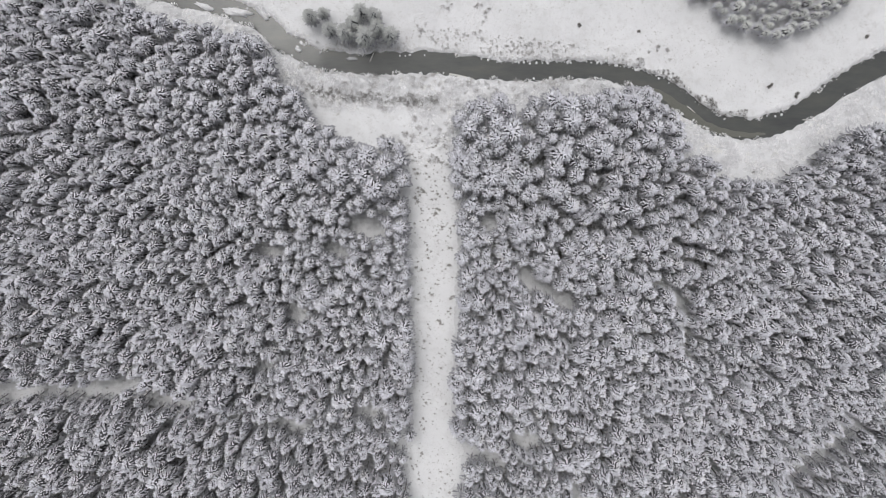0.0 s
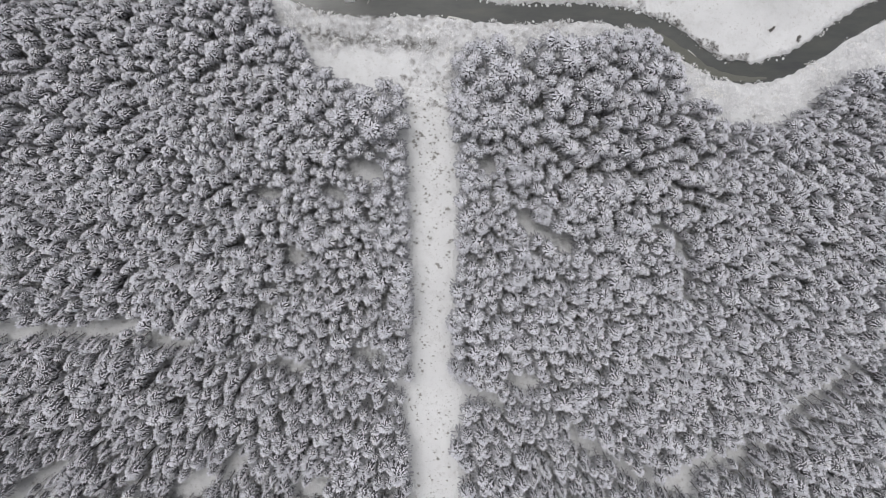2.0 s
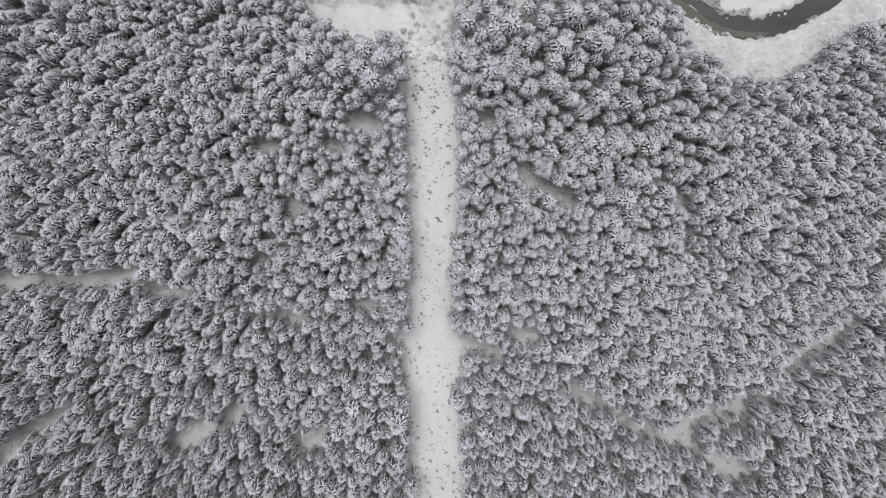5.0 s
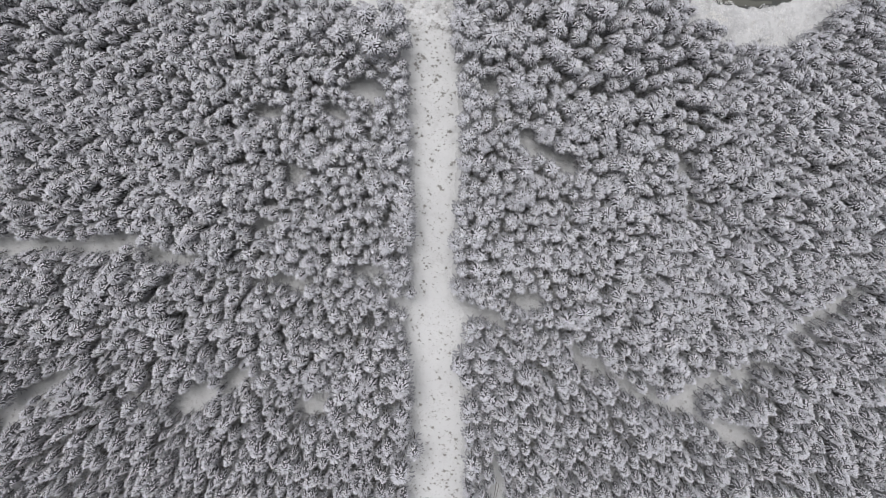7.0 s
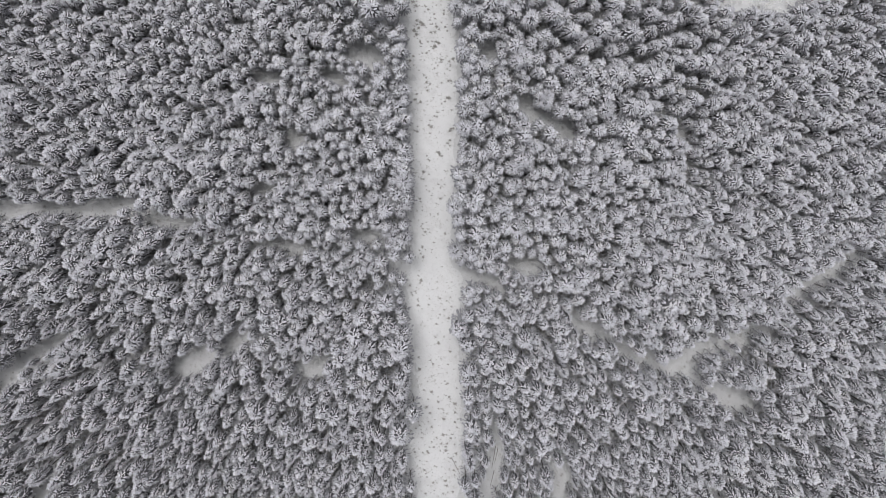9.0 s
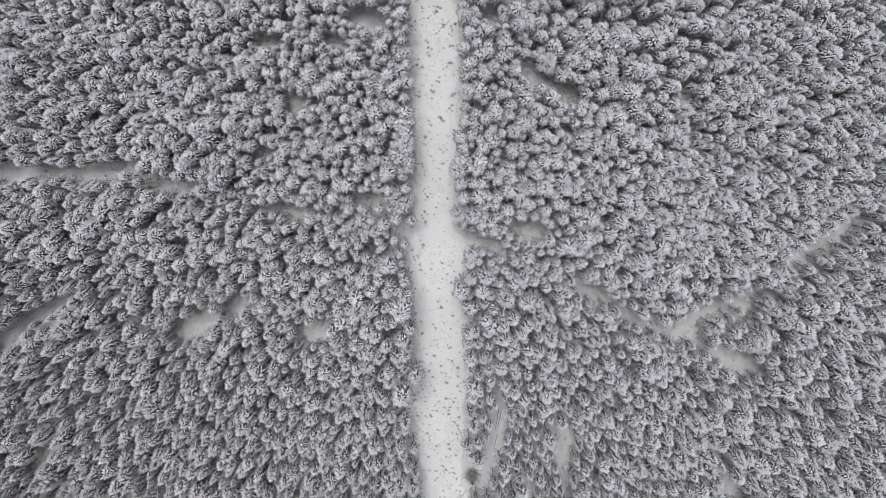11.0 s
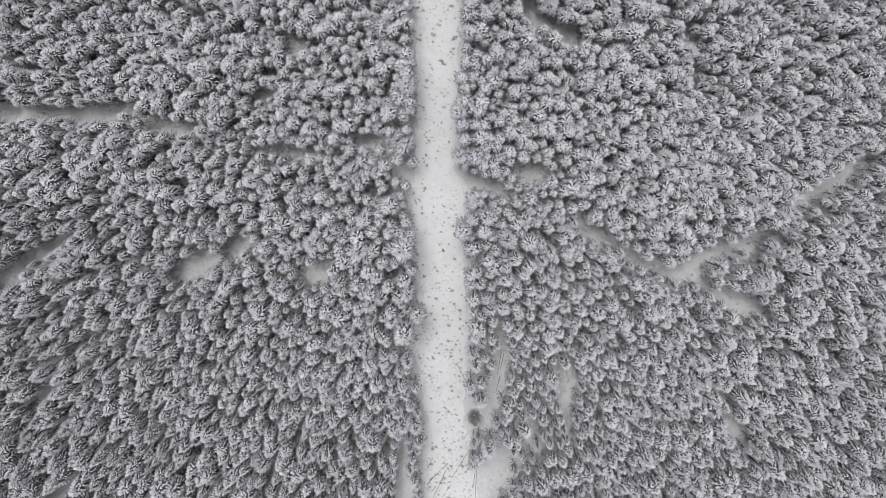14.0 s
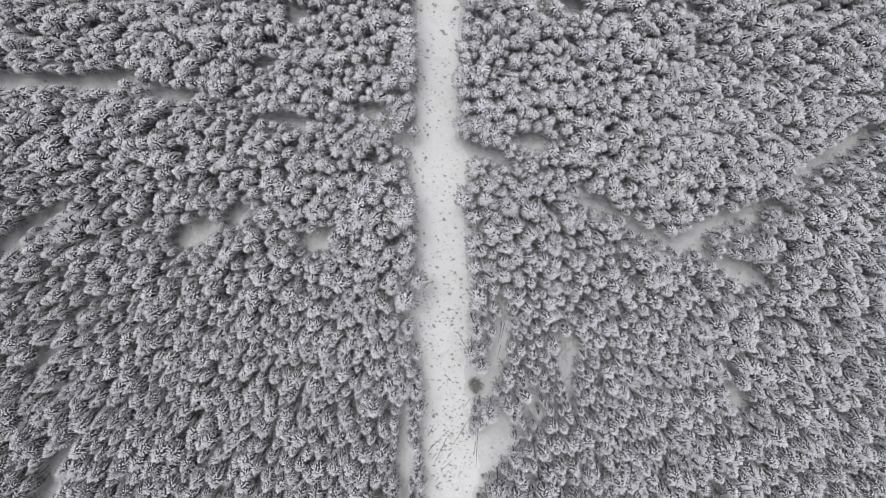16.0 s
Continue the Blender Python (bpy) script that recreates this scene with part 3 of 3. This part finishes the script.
# ---- shrubs, tussocks, stones and fallen wood ----
def spike(soup, foot, tip, thick):
    along = tip - foot
    a = np.cross(along, (0.3, 0.2, 1.0))
    a = a / (np.linalg.norm(a) + 1e-9) * thick
    b = np.cross(along, a)
    b = b / (np.linalg.norm(b) + 1e-9) * thick
    soup.add([foot + a, foot - 0.5 * a + 0.87 * b, foot - 0.5 * a - 0.87 * b, tip], [(0, 1, 3), (1, 2, 3), (2, 0, 3)], [0, 0, 0])


def shrub_mesh(seed, stems, reach, height, thick, mat):
    """A bush of thin rods that fork once."""
    rng, soup = random.Random(seed), Soup()
    for _ in range(stems):
        az, r = rng.uniform(0, 6.283), reach * rng.uniform(0.2, 1) ** 0.6
        foot = np.array([math.cos(az) * r * 0.15, math.sin(az) * r * 0.15, -0.08])
        tip = np.array([math.cos(az) * r, math.sin(az) * r, height * rng.uniform(0.5, 1.0) * (1.1 - 0.5 * r / reach)])
        spike(soup, foot, tip, thick)
        for _ in range(2):
            s = rng.uniform(0.35, 0.7)
            start = foot + (tip - foot) * s
            spike(soup, start, start + np.array([rng.uniform(-1, 1) * reach * 0.35, rng.uniform(-1, 1) * reach * 0.35, height * rng.uniform(0.1, 0.35)]), thick * 0.7)
    v, f, s = soup.arrays()
    return mesh_from("shrub", v, f, [mat])


def rimed_mesh(seed, shoots, reach, height):
    """A low dome of rimed twigs."""
    rng, soup = random.Random(seed), Soup()
    for _ in range(shoots):
        az, r = rng.uniform(0, 6.283), reach * rng.uniform(0, 1) ** 0.5
        foot = np.array([math.cos(az) * r * 0.7, math.sin(az) * r * 0.7, height * (0.95 - 0.8 * (r / reach) ** 1.5) * rng.uniform(0.4, 1.0)])
        turn, tilt = az + rng.uniform(-0.9, 0.9), rng.uniform(0.1, 0.9)
        tip = foot + np.array([math.cos(turn) * math.cos(tilt), math.sin(turn) * math.cos(tilt), math.sin(tilt)]) * rng.uniform(0.25, 0.5)
        finger(soup, foot, tip, 0.042 * rng.uniform(0.7, 1.3))
    for _ in range(7):
        az = rng.uniform(0, 6.283)
        spike(soup, np.array([0, 0, -0.1]), np.array([math.cos(az) * reach * 0.6, math.sin(az) * reach * 0.6, height * 0.7]), 0.03)
    v, f, _ = soup.arrays()
    return mesh_from("shrub", v, f, [TWIG], None, True)


def tuft_mesh(seed, reach):
    """A tussock pressed flat by snow: a low uneven cushion with a few stalks."""
    rng, soup = random.Random(seed), Soup()
    rim = [reach * rng.uniform(0.3, 0.95) for _ in range(9)]
    ring = [(math.cos(a * 0.698) * q, math.sin(a * 0.698) * q * 0.8, -0.03) for a, q in enumerate(rim)]
    inner = [(x * 0.6, y * 0.6, 0.07 + rng.uniform(-0.02, 0.04)) for x, y, _ in ring]
    faces = [f for j in range(9) for f in ((j, (j + 1) % 9, 9 + (j + 1) % 9), (j, 9 + (j + 1) % 9, 9 + j), (9 + j, 9 + (j + 1) % 9, 18))]
    soup.add(ring + inner + [(0, 0, 0.1)], faces, [0] * len(faces))
    for _ in range(16):
        az, q, at = rng.uniform(0, 6.283), reach * rng.uniform(0.6, 1.5), rng.uniform(0, 6.283)
        foot = np.array([math.cos(at) * reach * 0.4, math.sin(at) * reach * 0.3, 0.02])
        spike(soup, foot, np.array([math.cos(az) * q, math.sin(az) * q, rng.uniform(0.05, 0.3)]), 0.04)
    v, f, _ = soup.arrays()
    return mesh_from("tussock", v, f, [GRASS])


RIMED = [rimed_mesh(40 + i, 84, 1.0, 0.9) for i in range(6)]
THIN = [shrub_mesh(50 + i, 46, 1.05, 0.8, 0.028, STEM) for i in range(5)]
HEAP = [shrub_mesh(70 + i, 40, 0.7, 0.6, 0.07, DRY) for i in range(2)]
TUFT = [tuft_mesh(60 + i, 0.24 + 0.06 * i) for i in range(6)]


def river_gap(x, y):
    d, i = line_distance(RIVER, x, y)
    return d - np.interp(i, np.arange(len(RIVER)), RIVER_WIDTH)


def strew(name, places, meshes, seed, label, category, group, least, most):
    rng = random.Random(seed)
    for x, y, *_ in places:
        k = rng.uniform(least, most)
        ob = tagged(new(name, meshes[rng.randrange(len(meshes))]), label, category, group)
        ob.matrix_world = Matrix.Translation((x, y, float(ground_z(x, y)))) @ pose(0, 0, 0, 0, 0, rng.uniform(0, 360)) @ Matrix.Diagonal((k, k, k * rng.uniform(0.8, 1.2), 1))


def south_bank(x, y):
    below = river_gap(x, y) > 0.2
    return below & (y < np.interp(x, [p[0] for p in RIVER], [p[1] for p in RIVER])) & (y > interp(NORTH, x) - 0.3) & ((y > 7.0 + 0.8 * np.sin(x * 0.7)) | (x > 1)) & (np.sin(x * 12.7 + y * 7.1) * np.sin(y * 5.3 - x * 3.1) > -0.45)


def north_bank(x, y):
    clump = np.sin(x * 0.55 + 1.1) + np.sin(x * 0.23 - y * 0.8) + 0.8 * np.sin(y * 1.3 + x * 0.3)
    return (clump > -0.9) & (river_gap(x, y) > 0.4) & (y > np.interp(x, [p[0] for p in RIVER], [p[1] for p in RIVER])) & (y < 21.5 - 0.13 * np.abs(x - 2))


one = lambda x, y: 1.0  # noqa: E731
shrubs = scatter((-58, 88, -10, 26), 1.15, south_bank, one, 31, 34000, vary=0.5)
strew("rimed_shrub", shrubs[:200], RIMED, 3, "bare shrub white with rime on the river bank", "shrub", "rimed shrubs on the bank", 0.5, 1.25)


def thicket_mesh(places, meshes, seed, sizes=(0.5, 0.75, 1.0, 1.35), mat=TWIG):
    rng, vs, fs, base = random.Random(seed), [], [], 0
    for x, y, s in places:
        me = meshes[rng.randrange(len(meshes))]
        v, f = np.empty(len(me.vertices) * 3, np.float32), np.empty(len(me.loops), np.int32)
        me.vertices.foreach_get("co", v)
        me.loops.foreach_get("vertex_index", f)
        k, a = rng.choice(sizes) * rng.uniform(0.8, 1.2), rng.uniform(0, 6.283)
        v = v.reshape(-1, 3) * k
        v = np.stack([v[:, 0] * math.cos(a) - v[:, 1] * math.sin(a), v[:, 0] * math.sin(a) + v[:, 1] * math.cos(a), v[:, 2]], -1)
        vs.append(v + np.array([x, y, float(ground_z(x, y))], np.float32))
        fs.append(f.reshape(-1, 3) + base)
        base += len(v)
    return mesh_from("thicket", np.concatenate(vs), np.concatenate(fs), [mat])


tagged(new("rimed_thicket", thicket_mesh(shrubs[200:], RIMED, 9)), "thicket of bare twigs white with rime", "thicket", kind="stuff")
bare = scatter((-28, 32, -8, 17), 1.5, south_bank, one, 38, 9000, vary=0.5)
tagged(new("bare_twigs", thicket_mesh(bare[:110], THIN, 15, (0.45, 0.7, 1.0), STEM)), "bare grey twigs standing among rimed bushes on the bank", "shrubs", kind="stuff")
strew("dry_shrub", scatter((-26, 34, 14, 22), 0.85, north_bank, one, 32, 9000)[:55], THIN, 4, "thin grey leafless shrub poking out of snow", "shrub", "leafless shrubs", 0.25, 0.6)
strew("dry_shrub", scatter((-24, 2, -3.5, 7.6), 1.15, lambda x, y: ((open_space(x, y) > 0.4) & (((x > -12) & (y < 4 + 0.25 * x)) | ((x > -6) & (y < 6)) | (y > 6.4))), one, 33, 6000)[:75], THIN + RIMED, 5,
      "thin grey leafless shrub poking out of snow", "shrub", "leafless shrubs", 0.5, 0.95)

hedge = [(x, float(np.interp(x, (-26, -21.5, -14, -9, -1), (9.9, 9.0, 8.3, 7.6, 8.0)))) for x in np.arange(-26, -1, 0.42)]
rng = random.Random(27)
strew("dry_shrub", [(x + rng.gauss(0, 0.3), y + rng.gauss(0, 0.55)) for x, y in hedge], [shrub_mesh(80 + i, 60, 1.0, 0.8, 0.03, GRASS) for i in range(3)], 28, "grey frosted shrub in the row beside the clearing", "shrub", "leafless shrubs", 0.55, 1.1)

mats = scatter((-26, 36, 14, 22), 0.36, north_bank, one, 43, 20000, vary=0.5)
tagged(new("matted_brush", thicket_mesh(mats[:460], THIN[:3] + TUFT[3:], 20, (0.18, 0.28, 0.4), STEM)), "low matted grey brush and herbs along the far river bank", "shrubs", kind="stuff")


def outer_bend(x, y):
    gap = river_gap(x, y)
    return (gap > -0.1) & (gap < 1.2 + 0.5 * np.sin(x * 0.9)) & (y > np.interp(x, [p[0] for p in RIVER], [p[1] for p in RIVER]))


brush = scatter((37, 58, 4, 17), 0.6, outer_bend, one, 39, 6000, vary=0.4)
tagged(new("bank_brush", thicket_mesh(brush, THIN, 16, (0.35, 0.5, 0.7), DRY)), "dark leafless brush along the outside of the river bend", "shrubs", kind="stuff")


def water_edge(x, y):
    gap = river_gap(x, y)
    return (gap > 0.1) & (gap < 1.0 + 0.5 * np.sin(x * 0.7)) & (y > np.interp(x, [p[0] for p in RIVER], [p[1] for p in RIVER]))


tagged(new("bank_fringe", thicket_mesh(scatter((-46, 86, 2, 31), 0.75, water_edge, one, 36, 14000, vary=0.4), RIMED + THIN + THIN, 10, (0.25, 0.35, 0.5, 0.7))), "low rimed herbs and twigs hanging over the river bank", "shrubs", kind="stuff")
rng = random.Random(23)
lone = [(x + rng.gauss(0, 0.8), y + rng.gauss(0, 0.9)) for x, y in ((7, 26), (7.8, 23.5), (7.2, 20.6), (0.9, 26), (-3.6, 21.5), (40.5, 17.9), (43, 16.8), (34, 16.3), (36.5, 15.5), (15.6, 18.9)) for _ in range(4)]
strew("dry_shrub", lone, THIN, 24, "lone thin grey shrub in open snow on the flat", "shrub", "leafless shrubs", 0.35, 0.7)
strew("bare_bush", [(4.3, -88.6)], [shrub_mesh(75, 170, 2.0, 2.6, 0.028, GRASS)], 13, "dark brown leafless bush beside the snowy ride", "bush", "", 0.95, 1.05)
strew("bare_bush", [(36.6, 8.9)], [shrub_mesh(76, 60, 1.3, 1.2, 0.035, DRY)], 18, "dark leafless bush at the river bank", "bush", "", 0.9, 1.1)
strew("brush_pile", [(25.8, 22.1), (62.9, 11.0), (62.4, 10.6), (67.8, 9.3), (67.6, 8.7), (37.2, 21), (81.1, 20.1), (59, -5.5)], HEAP, 6, "small dark heap of brushwood in open snow", "brush", "", 0.7, 0.9)


def on_ride(x, y):
    thick = 0.28 + 0.5 * smooth(-12, -2, y) + 0.2 * smooth(-24, -18, y) + 0.5 * smooth(-66, -80, y)
    clump = 0.5 + 0.5 * np.sin(x * 1.7 + 2 * np.sin(y * 0.6)) * np.sin(y * 0.8 + x)
    return (np.minimum(x - interp(ROAD_L, y), interp(ROAD_R, y) - x) > 0.6) & (clump * thick > np.abs(np.sin(x * 91.7 + y * 47.3)) * 0.55)


rng = random.Random(35)
heads = [(x, y) for x, y, _ in scatter((-8, 3, -34, 0), 1.9, on_ride, one, 34, 3000)][:46]
clumps = [(x + rng.gauss(0, 0.45), y + rng.gauss(0, 0.5)) for x, y in heads for _ in range(3)]
strew("grass_tussock", clumps[:96], TUFT, 7, "tuft of dry brown grass standing out of the snow", "grass", "tussocks on the ride", 0.7, 1.35)
strew("grass_tussock", scatter((-8, 6, -104, -30), 0.55, on_ride, one, 40, 6000)[:180], TUFT, 17, "dry brown grass tussock showing through the snow", "grass", "tussocks on the ride", 0.5, 1.05)

tufts = scatter((-8, 6, -104, 2), 0.45, on_ride, one, 37, 9000)
tagged(new("withered_grass", thicket_mesh(tufts[:500], TUFT, 14, (0.25, 0.4, 0.55, 0.7), GRASS)), "specks of withered grass showing through the snow of the ride", "grass", kind="stuff")


def on_track(x, y):
    gap = open_space(x, y)
    inner = np.minimum(x - interp(ROAD_L, y), interp(ROAD_R, y) - x)
    return (gap > -0.9) & (inner < -2.0) & (y < interp(NORTH, x) - 3) & (np.sin(x * 2.1 + y) * np.sin(y * 1.7 - x * 0.6) > -0.2)


herbs = scatter((-76, 78, -104, -10), 0.75, on_track, one, 41, 60000, vary=0.4)
tagged(new("frosted_herbs", thicket_mesh(herbs[:180], THIN, 19, (0.2, 0.3, 0.42), STEM)), "frosted herbs and twigs on the open forest floor", "herbs", kind="stuff")


def log_mesh(seed):
    """A peeled stem with stubs, one metre long, lying along x."""
    rng, soup = random.Random(seed), Soup()
    rows = []
    for i in range(6):
        r = 1.0 - 0.1 * i
        rows += [(i / 5 - 0.5, math.cos(a) * r + 0.25 * math.sin(i), math.sin(a) * r) for a in np.arange(6) * math.pi / 3]
    faces = []
    for i in range(5):
        for j in range(6):
            k = (j + 1) % 6
            faces += [(i * 6 + j, i * 6 + k, i * 6 + 6 + k), (i * 6 + j, i * 6 + 6 + k, i * 6 + 6 + j)]
    faces += [(0, j + 1, j) for j in range(1, 5)] + [(30, 30 + j, 31 + j) for j in range(1, 5)]
    soup.add(rows, faces, [0] * len(faces))
    return soup.arrays()


def lay_log(name, a, b, thick, mat, label, lift=0.0):
    v, f, _ = log_mesh(3)
    ax, ay = a
    bx, by = b
    length = math.hypot(bx - ax, by - ay)
    pa, pb = np.array([ax, ay, float(ground_z(ax, ay)) + lift]), np.array([bx, by, float(ground_z(bx, by)) + lift])
    mid = (pa + pb) / 2
    d = (pb - pa) / np.linalg.norm(pb - pa)
    side = np.cross((0, 0, 1), d)
    side = side / np.linalg.norm(side)
    up = np.cross(d, side)
    world_v = mid + np.outer(v[:, 0] * np.linalg.norm(pb - pa), d) + np.outer(v[:, 1] * thick, side) + np.outer(v[:, 2] * thick, up) + np.array([0, 0, thick * 0.5])
    ob = new(name, mesh_from(name, world_v - mid, f, [mat], shade_smooth=True))
    ob.location = mid
    return tagged(ob, label, "log", "fallen stems" if mat is DRY else "drift logs")


def river_level(x, y):
    _, i = line_distance(RIVER, np.array([x]), np.array([y]))
    return float(np.interp(i, np.arange(len(RIVER)), RIVER_LEVEL)[0])


POLES = [((-3.4, -97.9), (-0.4, -95.2)), ((0.6, -97.1), (3.5, -93.3)), ((-1.7, -101.5), (0.0, -99.6)), ((1.6, -81.2), (2.9, -83.5)), ((4.2, -96.9), (3.5, -101.3)), ((4.6, -94.7), (4.2, -100.5)),
         ((2.6, -91.9), (3.4, -90.8)), ((-1.3, -100.6), (0.4, -99.3)), ((-2.2, -102.7), (-1.0, -102.0)), ((-0.4, -96.1), (-2.4, -99.7)), ((0.5, -94.4), (-1.7, -96.8)), ((-0.3, -98.9), (1.5, -97.1)),
         ((3.9, -98.3), (3.1, -101.8)), ((-3.3, -95.7), (-2.4, -94.2)), ((4.9, -90.4), (4.3, -93.6)), ((8.9, -79.6), (8.2, -82.9)), ((9.3, -79.9), (8.7, -82.2)), ((8.6, -83.2), (7.9, -85.6))]
for n in range(10):
    # short broken stems between the long ones
    x, y, a, d = -2.6 + 0.55 * n + 0.5 * math.sin(n * 2.4), -97.0 - 4.5 * abs(math.sin(n * 1.7)), 0.85 + 0.5 * math.sin(n * 3.1), 0.5 + 0.3 * (n % 3)
    POLES.append(((x, y), (x - d * math.cos(a), y - d * math.sin(a))))
for a, b in POLES:
    lay_log("fallen_pole", a, b, 0.055, DRY, "thin bare fallen stem half sunk in snow")
PALE = bark_material("peeled_wood", (0.4, 0.39, 0.37), (0.72, 0.71, 0.69))
LOGS = [((-14.2, 14.3), (-12.8, 17.2), 0.14), ((1.2, 12.9), (5.8, 12.1), 0.2), ((46.8, 6.9), (48.4, 5.7), 0.14), ((67.5, 4.4), (72.6, 4.2), 0.12), ((-23.7, 16.2), (-21, 17.9), 0.12), ((-40.4, 23.4), (-38, 25.6), 0.12)]
for a, b, r in LOGS:
    log = lay_log("drift_log", a, b, r, PALE, "pale snow-dusted drift log lying in the river")
    log.location.z = max(river_level(*a), (float(ground_z(*a)) + float(ground_z(*b))) / 2)
    log.rotation_euler = (0, 0, 0)


def stone_mesh(seed):
    bm = bmesh.new()
    bmesh.ops.create_icosphere(bm, subdivisions=2, radius=0.3)
    for v in bm.verts:
        k = 1 + 0.35 * noise.noise(v.co * 4 + Vector((seed * 7.1, 0, 0)))
        v.co = Vector((v.co.x * k * 1.25, v.co.y * k, v.co.z * k * 0.6))
    me = bpy.data.meshes.new("stone")
    bm.to_mesh(me)
    bm.free()
    me.materials.append(SNOW)
    me.polygons.foreach_set("use_smooth", [True] * len(me.polygons))
    return me


STONES = [stone_mesh(i) for i in range(4)]
rng = random.Random(12)
for n in range(230):
    # most lie along the far bank of the straight reach
    t, side = (rng.uniform(9.6, 13.2), 1) if n < 160 else (rng.uniform(4, 19), rng.choice((-1, 1)))
    i, u = int(t), t - int(t)
    (x0, y0, w0), (x1, y1, w1) = RIVER[i], RIVER[i + 1]
    d = math.hypot(x1 - x0, y1 - y0)
    off = (w0 + (w1 - w0) * u) * side * (rng.uniform(0.8, 1.45) if n < 160 else rng.uniform(0.72, 1.1))
    x, y = x0 + (x1 - x0) * u - (y1 - y0) / d * off, y0 + (y1 - y0) * u + (x1 - x0) / d * off
    k = rng.uniform(0.2, 0.75) if n % 9 else rng.uniform(0.7, 1.1)
    ob = tagged(new("river_stone", STONES[n % 4]), "snow-capped stone at the edge of the river", "stone", "stones in the river")
    ob.matrix_world = Matrix.Translation((x, y, max(river_level(x, y), float(ground_z(x, y))) + 0.02)) @ pose(0, 0, 0, 0, 0, rng.uniform(0, 360)) @ Matrix.Diagonal((k, k, k, 1))


# ---- shoal and snow bars in the river ----
SAND = bark_material("wet_sand", (0.1, 0.102, 0.094), (0.165, 0.165, 0.142))


def shoal_mesh():
    """A low shoal that follows the bend, just breaking the water."""
    line = [(39.5, 10.4, 0.3), (42, 9.2, 0.8), (45, 7.0, 1.0), (48, 4.9, 1.0), (51, 2.9, 0.9), (54.5, 1.9, 0.8), (58.5, 1.4, 0.6), (62, 1.7, 0.25)]
    verts, quads, n = [], [], 40
    k = np.arange(len(line))
    for i in range(n):
        t = i * (len(line) - 1) / (n - 1)
        x, y, w = (float(np.interp(t, k, [p[j] for p in line])) for j in range(3))
        x2, y2 = (float(np.interp(min(t + 0.2, len(line) - 1), k, [p[j] for p in line])) for j in (0, 1))
        x1, y1 = (float(np.interp(max(t - 0.2, 0), k, [p[j] for p in line])) for j in (0, 1))
        d = math.hypot(x2 - x1, y2 - y1)
        for j in range(5):
            u = j / 2 - 1
            wide = 1.25 * w * (1 + 0.2 * math.sin(i * 1.3 + j))
            verts.append((x - (y2 - y1) / d * wide * u, y + (x2 - x1) / d * wide * u, river_level(x, y) - 0.05 + 0.09 * (1 - u * u)))
    for i in range(n - 1):
        quads += [(i * 5 + j, i * 5 + j + 5, i * 5 + j + 6, i * 5 + j + 1) for j in range(4)]
    return mesh_from("shoal", verts, quads, [SAND], shade_smooth=True)


tagged(new("shoal", shoal_mesh()), "wet olive-brown shoal along the inside of the river bend", "shoal", kind="structure")


def bar_mesh(seed, length, width):
    bm = bmesh.new()
    bmesh.ops.create_icosphere(bm, subdivisions=3, radius=1.0)
    for v in bm.verts:
        k = 1 + 0.65 * noise.noise(v.co * 2.0 + Vector((seed * 5.3, 0, 0)))
        v.co = Vector((v.co.x * k * length, v.co.y * k * width, v.co.z * k * 0.45))
    me = bpy.data.meshes.new("snow_bar")
    bm.to_mesh(me)
    bm.free()
    me.materials.append(SNOW)
    me.polygons.foreach_set("use_smooth", [True] * len(me.polygons))
    return me


for n, (x, y, turn, length, width) in enumerate([(-38.5, 24.2, -10, 2.6, 0.7), (-33.8, 24.0, -45, 1.8, 0.6), (-44.5, 25.2, -20, 1.6, 0.5), (-17.2, 15.7, 3, 0.9, 0.3), (-27.2, 17.4, -50, 0.7, 0.5)]):
    ob = tagged(new("snow_bar", bar_mesh(n, length, width)), "rounded hump of snow lying on a bar in the river", "snow", "snow bars")
    ob.matrix_world = pose(x, y, river_level(x, y) + 0.05, 0, 0, turn)
